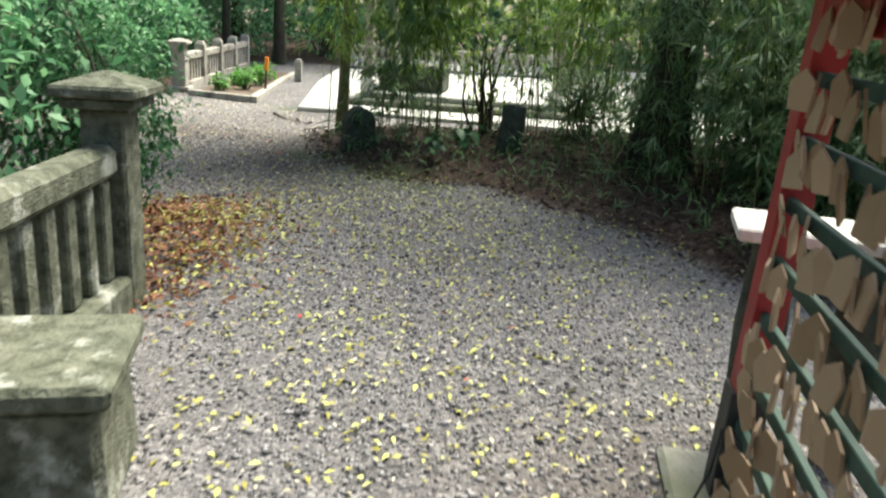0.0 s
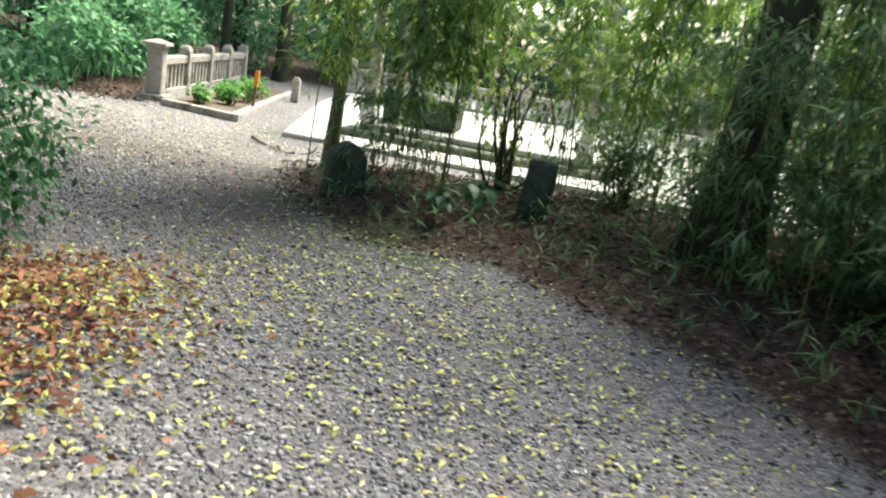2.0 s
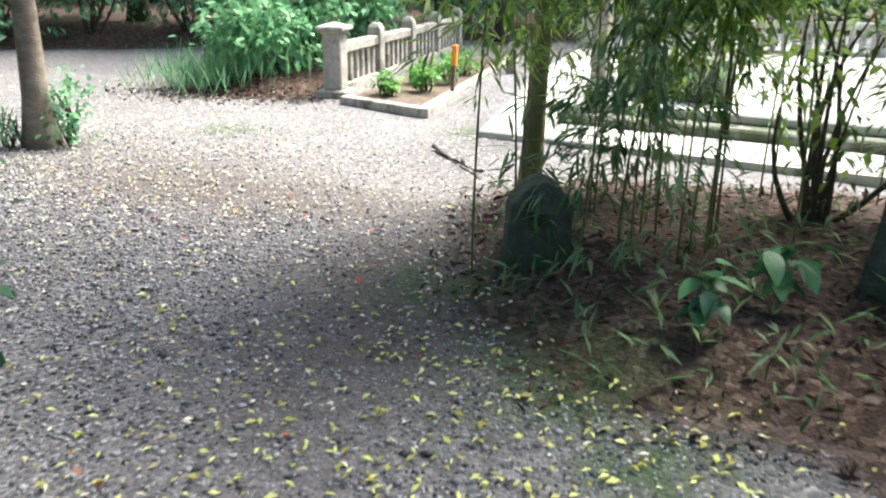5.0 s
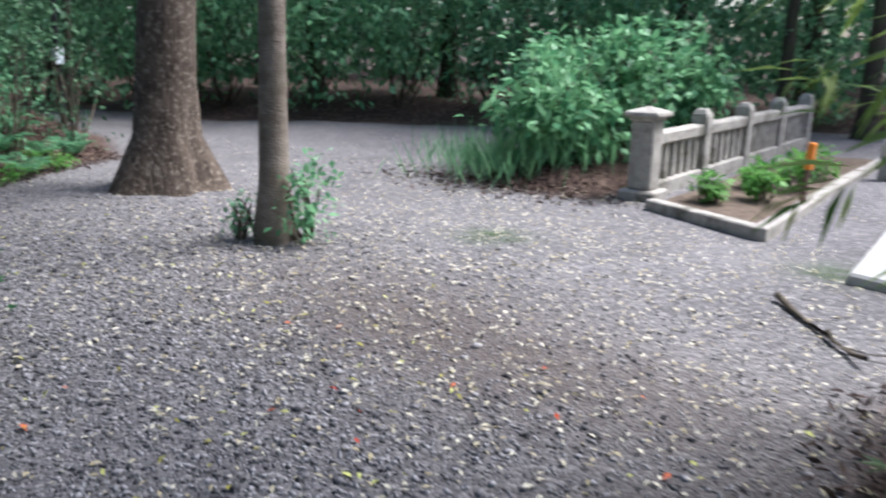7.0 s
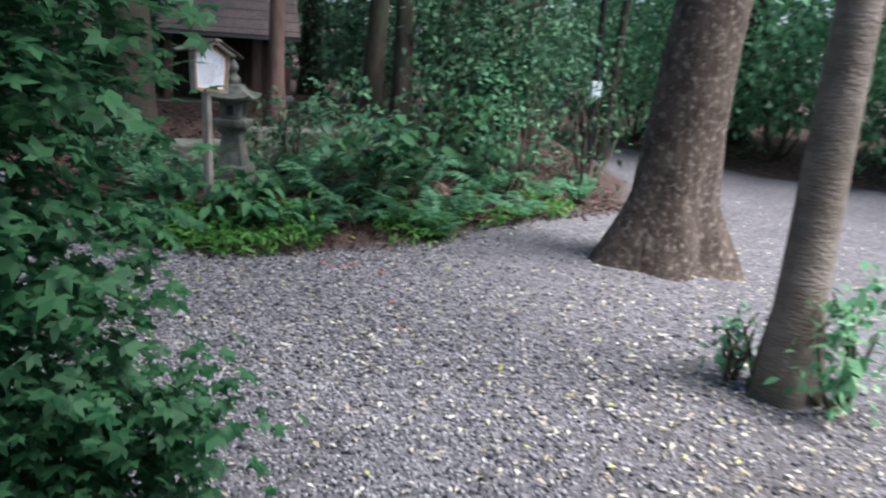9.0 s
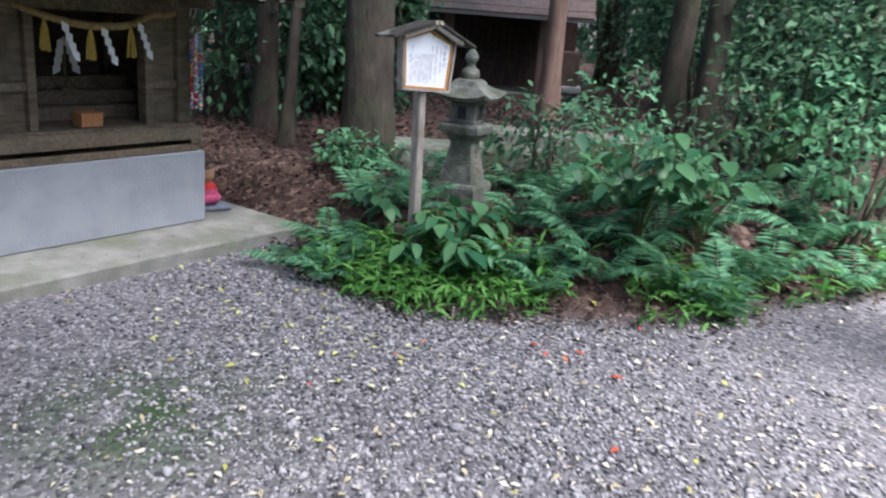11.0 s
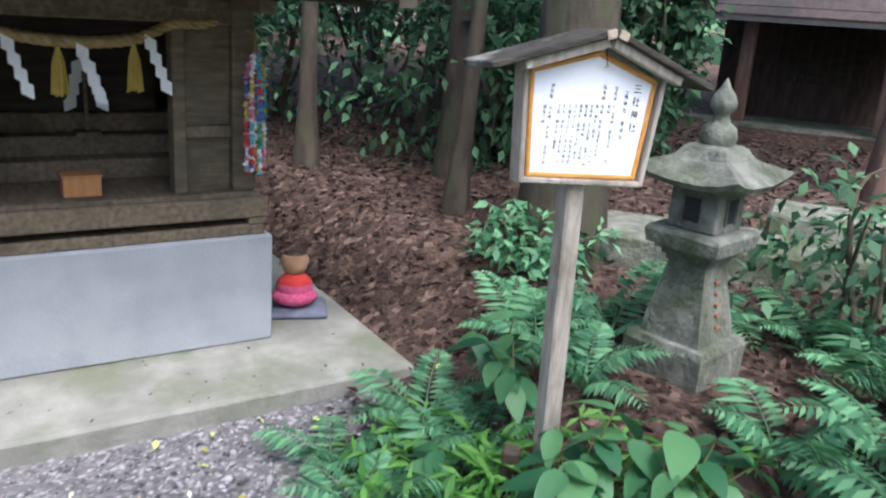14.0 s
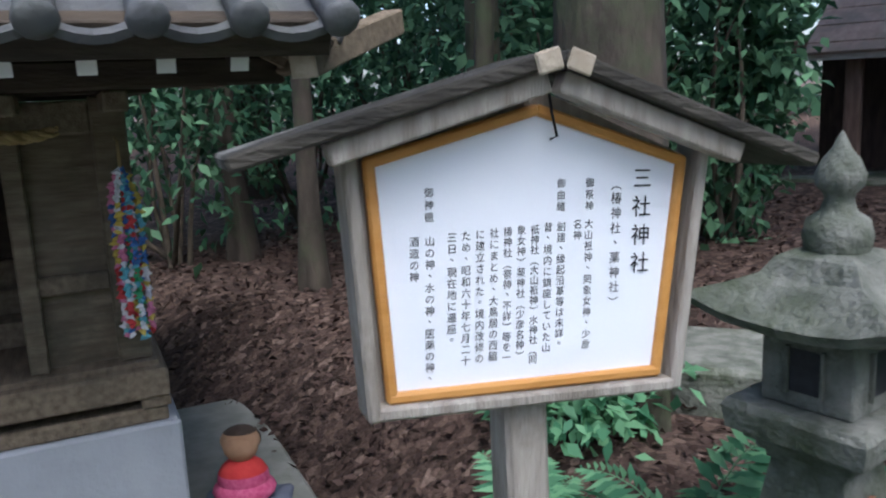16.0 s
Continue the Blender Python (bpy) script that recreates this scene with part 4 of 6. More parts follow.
for z0 in RAILS:
    x = 0.1 + rp.uniform(0, 0.04)
    while x < 1.38:
        q = new("plaque", plaque)
        q.parent = rs
        q.matrix_local = pose(x, -0.045 - rp.uniform(0.0, 0.03), z0 - 0.045 + rp.uniform(-0.035, 0.03), rp.uniform(-8, 14), rp.uniform(-12, 12) + (rp.uniform(-30, 30) if z0 < 0.7 else 0), rp.uniform(-28, 28)) @ Matrix.Diagonal((rp.uniform(0.6, 0.85), 1, 0.82, 1))
        x += rp.uniform(0.05, 0.115)
cable = np.array([[0.08, -0.07, 0.3], [0.11, -0.09, 0.15], [0.10, -0.12, 0.03], [0.05, -0.2, 0.02]])
v, f = tube_np(cable, np.full(4, 0.006), 6)
part("cable", mesh_np("cable", v, f, M_BLACKP, True), M_BLACKP, rs)
bench = thing("stone_table", pose(1.02, 2.68, 0, 0, 0, -14), "pale granite slab table on round dark feet", "table")
part("tabletop", boxm(-0.03, 0.6, -0.02, 0.32, 0.85, 0.90, 0.01), M_SEAT, bench)
for fx in (0.12, 0.45):
    v, f = tube_np([(fx, 0.15, -0.1), (fx, 0.15, 0.2), (fx, 0.15, 0.5), (fx, 0.15, 0.845)], [0.075, 0.085, 0.095, 0.07], 16)
    part("foot", mesh_np("foot", v, f, M_DARKSTONE, True), M_DARKSTONE, bench)

# ---- lamp pole ----
pz = ground_z(-12.9, 11.82)
pole = thing("lamp_pole", pose(-12.9, 11.82, pz), "thin black metal pole with a white switch box", "pole")
v, f = tube_np([(0, 0, -0.2), (0, 0, 1.2), (0, 0, 3.4)], [0.042, 0.042, 0.04], 12)
part("pole", mesh_np("pole", v, f, M_POLE, True), M_POLE, pole)
part("switch_box", boxm(-0.02, 0.085, -0.075, 0.055, 1.18 - pz - 0.13, 1.18 - pz + 0.11, 0.012), M_PLASTIC, pole, "white plastic switch box")

# ---- far woodland that closes the place ----
rw = np.random.default_rng(404)
n = 60000
a = rw.uniform(0, 2 * np.pi, n)
rad = rw.uniform(19, 30, n)
p = np.stack([-6 + np.cos(a) * rad, 9 + np.sin(a) * rad, rw.uniform(0, 1, n) ** 0.9 * 9], 1)
keep = ~((p[:, 0] > -2.5) & (p[:, 1] > 11) & (p[:, 2] < 3.0) & (p[:, 0] < 10) & (p[:, 1] < 26))
p = p[keep]
n = len(p)
L = rw.uniform(0.35, 0.75, n)
v, f = leaf_np(p, unit(rw, n) + np.array([0, 0, -0.3]), unit(rw, n) * 0.7 + np.array([0, 0, 0.7]), L, L * 0.55)
tagged(new("woodland", mesh_np("woodland", v, f, L_FOREST)), "dark dense woodland all round the clearing", "woodland", kind="stuff")

# ---- small shrine ----
BX, BY = -9.12, 5.825
SH = thing("shrine", Matrix.Translation((BX, BY, 0)) @ Matrix.Rotation(radians(-24), 4, 'Z'), "small wooden shrine with tiled roof on a grey plastered base", "shrine")
SHM = SH.matrix_world.copy()
# local: x along the front, y towards the viewer, z up
part("base_block", boxm(0.0, 1.40, -1.0, 0.0, 0.07, 0.535, 0.008), M_CONC, SH, "grey plastered base")
part("base_board", boxm(0.03, 1.37, -0.97, -0.02, 0.535, 0.58, 0.006), M_WOODH, SH)
part("sill_beam", boxm(0.02, 1.38, -0.98, 0.0, 0.612, 0.695, 0.008), M_WOODH, SH)
part("sill_block", boxm(0.02, 0.10, -0.98, -0.01, 0.582, 0.611, 0.004), M_WOODH, SH)
part("sill_block", boxm(1.30, 1.38, -0.98, -0.01, 0.582, 0.611, 0.004), M_WOODH, SH)
part("floor", boxm(0.04, 1.36, -0.9, -0.05, 0.695, 0.71), M_WOODH, SH)
for x0 in (0.05, 1.26):
    part("corner_post", boxm(x0, x0 + 0.09, -0.17, -0.08, 0.71, 1.46, 0.006), M_WOOD, SH)
    part("corner_post", boxm(x0, x0 + 0.09, -0.94, -0.85, 0.71, 1.46, 0.006), M_WOOD, SH)
for x0, x1 in ((0.14, 0.32), (1.08, 1.26)):
    part("panel", boxm(x0, x1, -0.145, -0.13, 0.71, 1.36), M_WOOD, SH)
    part("panel_rail", boxm(x0, x1, -0.15, -0.095, 0.925, 0.975, 0.004), M_WOODH, SH)
for x0 in (0.32, 1.03):
    part("door_post", boxm(x0, x0 + 0.05, -0.165, -0.08, 0.71, 1.36, 0.005), M_WOOD, SH)
part("lintel", boxm(0.14, 1.26, -0.175, -0.085, 1.36, 1.45, 0.006), M_WOODH, SH)
part("side_wall", boxm(0.075, 0.095, -0.85, -0.17, 0.71, 1.46), M_WOOD, SH)
part("side_wall", boxm(1.305, 1.325, -0.85, -0.17, 0.71, 1.46), M_WOOD, SH)
# back wall, inner door, ceiling and roof timbers use the darker wood
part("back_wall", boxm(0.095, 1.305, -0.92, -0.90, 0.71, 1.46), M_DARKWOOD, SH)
part("inner_step", boxm(0.14, 1.26, -0.84, -0.42, 0.71, 0.79, 0.005), M_WOODH, SH)
part("inner_step", boxm(0.14, 1.26, -0.84, -0.54, 0.79, 0.87, 0.005), M_WOODH, SH)
part("inner_shelf", boxm(0.14, 1.26, -0.84, -0.64, 0.87, 0.95, 0.005), M_WOODH, SH)
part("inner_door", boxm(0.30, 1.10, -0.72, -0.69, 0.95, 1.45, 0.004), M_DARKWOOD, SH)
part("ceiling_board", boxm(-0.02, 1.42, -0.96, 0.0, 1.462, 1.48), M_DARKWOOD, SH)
# roof: gable with its ridge along the front
EAVE_Y, EAVE_Z, RIDGE_Y, RIDGE_Z = 0.52, 1.485, -0.48, 2.06
slope = math.atan2(RIDGE_Z - EAVE_Z, EAVE_Y - RIDGE_Y)
for side in (1, -1):
    y0 = RIDGE_Y + side * (EAVE_Y - RIDGE_Y)
    m = Matrix.Translation((0, y0, EAVE_Z)) @ Matrix.Rotation(-slope * side, 4, 'X')
    run = math.hypot(EAVE_Y - RIDGE_Y, RIDGE_Z - EAVE_Z)
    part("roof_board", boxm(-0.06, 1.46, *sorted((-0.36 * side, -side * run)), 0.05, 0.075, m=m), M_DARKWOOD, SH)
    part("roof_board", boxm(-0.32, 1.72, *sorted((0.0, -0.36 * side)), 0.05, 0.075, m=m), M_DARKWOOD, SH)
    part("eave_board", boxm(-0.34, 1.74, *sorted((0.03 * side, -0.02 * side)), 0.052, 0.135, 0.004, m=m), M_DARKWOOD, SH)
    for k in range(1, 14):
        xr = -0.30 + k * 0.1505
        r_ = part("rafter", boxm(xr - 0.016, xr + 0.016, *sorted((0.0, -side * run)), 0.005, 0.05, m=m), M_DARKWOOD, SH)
        part("rafter_end", boxm(xr - 0.019, xr + 0.019, *sorted((0.0, 0.004 * side)), 0.008, 0.048, m=m), M_PAINTW, r_, "white painted rafter end")
    for k in range(11):
        x0 = -0.34 + k * 0.19
        long_ = run if -0.1 < x0 < 1.3 else 0.40
        bm = bmesh.new()
        prof = []
        for q in range(7):
            t = q / 6
            prof.append((x0 + 0.19 * t, 0.150 - 0.03 * math.sin(math.pi * t)))
        rows_ = []
        for yy in (0.06 * side, -side * long_):
            rows_.append([bm.verts.new(m @ Vector((px_, yy, pz_))) for px_, pz_ in prof] + [bm.verts.new(m @ Vector((px_, yy, pz_ - 0.02))) for px_, pz_ in reversed(prof)])
        for q in range(14):
            bm.faces.new((rows_[0][q], rows_[0][(q + 1) % 14], rows_[1][(q + 1) % 14], rows_[1][q]))
        for rr in rows_:
            bm.faces.new(rr)
        part("roof_tile", bm, M_TILE, SH)
        v, f = tube_np([m @ Vector((x0, 0.075 * side, 0.16)), m @ Vector((x0, -side * long_ * 0.5, 0.16)), m @ Vector((x0, -side * long_, 0.16))], [0.036, 0.034, 0.034], 10)
        rl = part("tile_roll", mesh_np("tile_roll", v, f, M_TILE, True), M_TILE, SH)
        bm = bmesh.new()
        bmesh.ops.create_uvsphere(bm, u_segments=12, v_segments=6, radius=0.042, matrix=m @ Matrix.Translation((x0, 0.075 * side, 0.16)) @ Matrix.Diagonal((1, 0.4, 1, 1)))
        part("end_cap", bm, M_TILE, rl, "", True)
part("ridge", boxm(-0.1, 1.5, RIDGE_Y - 0.06, RIDGE_Y + 0.06, RIDGE_Z + 0.06, RIDGE_Z + 0.24, 0.03), M_TILE, SH)
for sgn, xe in ((1, -0.34), (-1, 1.74)):
    m = Matrix.Translation((xe, 0, EAVE_Z)) @ Matrix.Rotation(-radians(28) * sgn, 4, 'Y')
    part("side_eave", boxm(*sorted((0.0, sgn * 0.56)), -1.44, 0.50, 0.05, 0.075, m=m), M_DARKWOOD, SH)
    part("side_tiles", boxm(*sorted((-0.03 * sgn, sgn * 0.56)), -1.44, 0.46, 0.08, 0.115, 0.01, m=m), M_TILE, SH)
    part("side_eave_board", boxm(*sorted((0.0, sgn * 0.03)), -1.46, 0.52, 0.0, 0.05, 0.004, m=m), M_WOODH, SH)
    for k in range(12):
        yr = -1.36 + k * 0.16
        part("side_rafter", boxm(*sorted((sgn * 0.03, sgn * 0.50)), yr - 0.016, yr + 0.016, 0.008, 0.05, m=m), M_WOODH, SH)
    hip = part("hip_beam", boxm(-0.03, 0.03, 0.0, 0.62, -0.035, 0.035, 0.005, m=Matrix.Translation((xe + 0.05 * sgn, 0.53, EAVE_Z + 0.02)) @ Matrix.Rotation(radians(180 - 42 * sgn), 4, 'Z') @ Matrix.Rotation(radians(12), 4, 'X')), M_WOODH, SH)
    part("beam_end", boxm(-0.031, 0.031, -0.005, 0.001, -0.034, 0.034, m=Matrix.Translation((xe + 0.05 * sgn, 0.53, EAVE_Z + 0.02)) @ Matrix.Rotation(radians(180 - 42 * sgn), 4, 'Z') @ Matrix.Rotation(radians(12), 4, 'X')), M_ENDGRAIN, hip, "pale cut beam end")
part("gable_wall", boxm(0.0, 0.02, -0.9, -0.06, 1.55, 1.95, taper=0.3), M_DARKWOOD, SH)
part("gable_wall", boxm(1.38, 1.40, -0.9, -0.06, 1.55, 1.95, taper=0.3), M_DARKWOOD, SH)
part("eave_purlin", boxm(-0.34, 1.74, 0.10, 0.17, 1.47, 1.54, 0.006), M_DARKWOOD, SH)
for xb in (0.085, 0.335, 1.065, 1.315):
    part("bracket", boxm(xb - 0.03, xb + 0.03, -0.09, 0.17, 1.415, 1.468, 0.006), M_WOODH, SH)

slab = new("slab", bm_mesh("slab", boxm(-0.44, 1.85, -1.35, 0.48, -0.2, 0.07, 0.012), M_SLAB))
slab.matrix_world = SHM
tagged(slab, "damp concrete slab under the small shrine", "slab", kind="structure")

# rope with tassels and folded paper
def hung(name, label, category, group=""):
    return thing(name, SHM, label, category, group)
rope = hung("straw_rope", "twisted straw rope across the shrine front", "rope")
t = np.linspace(0, 1, 60)
cx = 0.22 + 0.96 * t
cz = 1.375 - 0.09 * np.sin(np.pi * t) + 0.03 * np.exp(-((t - 0.17) / 0.08) ** 2)
for ph in (0, 2.1, 4.2):
    th = t * 60 + ph
    v, f = tube_np(np.stack([cx, 0.01 + 0.010 * np.cos(th), cz + 0.010 * np.sin(th)], 1), 0.004 + 0.010 * np.sin(np.pi * t) ** 0.5, 7)
    part("strand", mesh_np("strand", v, f, M_ROPE, True), M_ROPE, rope)
for k, xs_ in enumerate((0.52, 0.765, 1.02)):
    z0 = float(np.interp(xs_, cx, cz)) - 0.012
    ts = hung("straw_tassel", "golden straw tassel hanging from the rope", "tassel", "tassels on the rope")
    pcs = []
    rk = np.random.default_rng(600 + k)
    for j in range(26):
        a = rk.uniform(0, 6.28)
        e = rk.uniform(0.012, 0.028)
        pcs.append(tube_np([(xs_, 0.012, z0), (xs_ + 0.6 * e * math.cos(a), 0.012 + 0.6 * e * math.sin(a), z0 - 0.06), (xs_ + e * math.cos(a), 0.012 + e * math.sin(a), z0 - 0.165 + rk.uniform(-0.01, 0.01))], [0.004, 0.005, 0.004], 5))
    v, f = join_np(pcs)
    part("straw", mesh_np("straw", v, f, M_STRAW, True), M_STRAW, ts)


def shide(x, y, z, s, flip):
    """Zigzag strip of four folded paper squares."""
    ob = hung("paper_streamer", "white zigzag folded paper streamer", "paper streamer", "paper streamers on the rope")
    w, h = 0.042 * s, 0.058 * s
    for j in range(4):
        bm = bmesh.new()
        ox = flip * j * 0.017 * s
        box(bm, x + ox - w / 2, x + ox + w / 2, y + 0.004 * j - 0.0012, y + 0.004 * j + 0.0012, z - (j + 1) * h * 0.9, z - j * h * 0.9, m=Matrix.Rotation(radians(0), 4, 'Y'))
        for q in bm.verts:
            q.co.z -= flip * (q.co.x - x - ox) * 0.55
        part("fold", bm, M_PAPER, ob)


for xs_, fl in ((0.465, 1), (0.69, 1), (0.915, 1)):
    shide(xs_, 0.028, float(np.interp(xs_, cx, cz)) - 0.01, 0.92, -fl)
wand = hung("paper_wand", "white folded paper wand on a wooden stand", "paper wand")
part("stand", boxm(0.56, 0.66, -0.60, -0.50, 0.87, 0.89, 0.003), M_WOODH, wand)
part("rod", boxm(0.603, 0.617, -0.557, -0.543, 0.89, 1.20, 0.002), M_WOOD, wand)
for sgn in (1, -1):
    for j in range(4):
        bm = bmesh.new()
        x = 0.61 + sgn * (0.022 + 0.013 * j)
        box(bm, x - 0.024, x + 0.024, -0.545 + 0.004 * j, -0.543 + 0.004 * j, 1.18 - (j + 1) * 0.05, 1.18 - j * 0.05)
        for q in bm.verts:
            q.co.z -= sgn * (q.co.x - x) * 0.5
        part("fold", bm, M_PAPER, wand)
ofb = hung("offering_box", "small orange cedar offering box on the shrine sill", "offering box")
part("body", boxm(0.63, 0.765, -0.22, -0.12, 0.71, 0.785, 0.004), M_BOX, ofb)
part("lid", boxm(0.625, 0.77, -0.225, -0.115, 0.785, 0.793, 0.002), M_BOX, ofb)
# strings of folded paper cranes
cr = hung("paper_crane_string", "strings of colourful folded paper cranes on the corner post", "paper cranes")
CR = [mat("crane paper " + nme, tuple(q * 0.8 for q in c), c, 8, 0.7, 0.0) for nme, c in (("red", (0.55, 0.05, 0.05)), ("blue", (0.06, 0.16, 0.42)), ("green", (0.05, 0.30, 0.12)), ("white", (0.7, 0.7, 0.7)), ("yellow", (0.6, 0.45, 0.08)), ("pink", (0.62, 0.2, 0.32)), ("cyan", (0.15, 0.42, 0.5)))]
crane = []
for m_ in CR:
    bm = bmesh.new()
    p0, p1, p2, p3, p4, p5 = [bm.verts.new(c) for c in ((0, 0, 0.012), (0.019, 0.004, -0.012), (-0.019, 0.004, -0.012), (0, 0.011, -0.004), (0, -0.011, -0.004), (0, 0, -0.016))]
    for q in ((p0, p1, p3), (p0, p3, p2), (p0, p2, p4), (p0, p4, p1), (p5, p3, p1), (p5, p2, p3), (p5, p4, p2), (p5, p1, p4)):
        bm.faces.new(q)
    crane.append(bm_mesh("paper_crane", bm, m_))
rc = np.random.default_rng(71)
for sidx in range(7):
    a = sidx * 2.4
    bx, by = 0.085 + 0.006 * sidx ** 0.5 * 1.6 * math.cos(a), 0.03 + 0.012 * math.sin(a)
    zt_ = 1.27 - rc.uniform(0, 0.02)
    for j in range(int(rc.integers(35, 39))):
        q = new("paper_crane", crane[(sidx + j // 7 * (1 + sidx % 3)) % 7 if j % 4 else (sidx % 7)])
        q.parent = cr
        sp = 0.4 + 0.8 * min(1, j / 6)
        q.matrix_local = pose(0.085 + (bx - 0.085) * 1.5 * sp, 0.035 + (by - 0.03) * 1.2 * sp, zt_ - j * 0.0122, rc.uniform(-30, 30), rc.uniform(-30, 30), rc.uniform(0, 360)) @ Matrix.Scale(0.85, 4)
v, f = tube_np([(0.085, -0.08, 1.345), (0.085, 0.03, 1.34), (0.085, 0.035, 1.26)], [0.004, 0.004, 0.006], 6)
part("cord", mesh_np("cord", v, f, M_ROPE, True), M_ROPE, cr)

# seated figurine on a cushion beside the base
fg = thing("figurine", SHM @ pose(-0.20, -0.26, 0.07, 0, 0, 160), "small clay figurine in red bib and pink cloth", "figurine")
bm = bmesh.new()
for cz_, r_, sx, sy, szz in ((0.10, 0.085, 1.0, 0.85, 0.9), (0.055, 0.10, 1.05, 0.9, 0.5), (0.215, 0.055, 1.05, 0.95, 1.0), (0.235, 0.058, 1.15, 0.9, 0.9)):
    bmesh.ops.create_uvsphere(bm, u_segments=18, v_segments=10, radius=r_, matrix=Matrix.Translation((0, -0.012 if cz_ == 0.235 else 0, cz_)) @ Matrix.Diagonal((sx, sy, szz, 1)))
fme = bm_mesh("figurine_body", bm, M_CLAY, True)
for m_ in (M_CLOTH_P, M_CLOTH_R, M_HAIR):
    fme.materials.append(m_)
for pl in fme.polygons:
    c = pl.center
    if c.z > 0.2 and (c.y < -0.005 or c.z > 0.262):
        pl.material_index = 3
    elif c.z < 0.115:
        pl.material_index = 1
    elif c.z < 0.175:
        pl.material_index = 2
part("body", fme, M_CLAY, fg)
cu = new("cushion", bm_mesh("cushion", boxm(-0.15, 0.15, -0.12, 0.12, 0.0, 0.028, 0.012), M_CUSHION, True))
cu.matrix_world = SHM @ pose(-0.20, -0.26, 0.071, 0, 0, 160)
tagged(cu, "flat blue-grey cushion under a figurine", "cushion")
fg.matrix_world = SHM @ pose(-0.20, -0.26, 0.097, 0, 0, -20) @ Matrix.Diagonal((1.02, 1.0, 0.95, 1))

# ---- information sign ----
bl, br = Vector((-8.521, 7.274, 0)), Vector((-8.831, 7.454, 0))
ux = (br - bl).normalized()
SM = Matrix.Translation((bl + br) / 2) @ Matrix.Rotation(math.atan2(ux.y, ux.x), 4, 'Z') @ Matrix.Translation((0, 0, 1.1)) @ Matrix.Rotation(radians(3.5), 4, 'Y') @ Matrix.Rotation(radians(-2.0), 4, 'X') @ Matrix.Translation((0, 0, -1.1))
sg = thing("sign", SM, "white wooden information board with a small roof on a post", "sign")
ZB, ZS, ZA = 1.092, 1.355, 1.427


def penta(w0, w1, zb, zs, za, y0, y1):
    bm = bmesh.new()
    pts = ((-w0, zb), (w0, zb), (w1, zs), (0, za), (-w1, zs))
    a = [bm.verts.new((x, y0, z)) for x, z in pts]
    b = [bm.verts.new((x, y1, z)) for x, z in pts]
    bm.faces.new(a)
    bm.faces.new(list(reversed(b)))
    for k in range(5):
        bm.faces.new((a[k], b[k], b[(k + 1) % 5], a[(k + 1) % 5]))
    return bm


def strip(p, q, w, y0, y1, name, material, inset=0.0, label=""):
    """A board along the line p to q in the sign's plane."""
    a, b = Vector((p[0], 0, p[1])), Vector((q[0], 0, q[1]))
    L = (b - a).length
    ang = math.atan2(b.z - a.z, b.x - a.x)
    m = Matrix.Translation(a) @ Matrix.Rotation(-ang, 4, 'Y')
    return part(name, boxm(0, L, y0, y1, 0, w, 0.003, m=m), material, sg, label)


# local y points away from the viewer when x runs to the viewer's right
part("panel", penta(0.154, 0.178, ZB + 0.018, ZS - 0.004, ZA - 0.020, 0.004, 0.012), M_WHITE, sg, "white enamel panel")
part("backboard", penta(0.170, 0.192, ZB + 0.004, ZS, ZA, 0.012, 0.03), M_GREYWOOD, sg)
strip((-0.164, ZB + 0.008), (0.164, ZB + 0.008), 0.012, -0.004, 0.011, "trim", M_ORANGE)
strip((0.164, ZB + 0.008), (0.188, ZS - 0.002), 0.012, -0.0035, 0.0105, "trim", M_ORANGE)
strip((-0.188, ZS - 0.002), (-0.164, ZB + 0.008), 0.012, -0.0035, 0.0105, "trim", M_ORANGE)
strip((0.188, ZS - 0.002), (0.0, ZA - 0.018), 0.012, -0.0038, 0.0108, "trim", M_ORANGE)
strip((0.0, ZA - 0.018), (-0.188, ZS - 0.002), 0.012, -0.0038, 0.0108, "trim", M_ORANGE)
strip((-0.178, ZB - 0.006), (0.178, ZB - 0.008), 0.014, -0.012, 0.035, "frame_board", M_GREYWOOD)
for sgn in (1, -1):
    m = Matrix.Translation((sgn * 0.172, 0, ZB - 0.006)) @ Matrix.Rotation(math.atan2(sgn * 0.024, ZS - ZB), 4, 'Y')
    part("frame_board", boxm(*sorted((0.0, sgn * 0.014)), -0.0125, 0.0355, 0.0, ZS - ZB + 0.03, 0.003, m=m), M_GREYWOOD, sg)
    a0 = math.atan2(0.088, 0.27)
    m = Matrix.Translation((0, 0, ZA + 0.018)) @ Matrix.Rotation(sgn * a0, 4, 'Y')
    rb_ = part("roof_board", boxm(*sorted((0.001 * sgn, sgn * 0.335)), -0.06, 0.085, 0.0, 0.016, 0.003, m=m), M_ROOFWOOD, sg, "dark weathered roof board")
    part("barge_strip", boxm(*sorted((0.012 * sgn, sgn * 0.245)), -0.045, -0.02, -0.024, -0.001, 0.002, m=m), M_GREYWOOD, rb_)
    part("ridge_end", boxm(*sorted((0.002 * sgn, sgn * 0.03)), -0.064, -0.0595, -0.004, 0.018, 0.002, m=m), M_ENDGRAIN, rb_, "pale cut ridge end")
pz = ground_z(-8.68, 7.37)
bm = bmesh.new()
box(bm, -0.026, 0.026, 0.012, 0.068, pz - 0.1, ZB - 0.006, 0.006)
for q in bm.verts:
    q.co.x += (ZB - q.co.z) * 0.055
part("post", bm, M_GREYWOOD, sg, "pale weathered post")
v, f = tube_np([(0.005, -0.016, ZA - 0.005), (0.010, -0.016, ZA - 0.03), (0.016, -0.016, ZA - 0.052), (0.008, -0.016, ZA - 0.055)], [0.0016] * 4, 5)
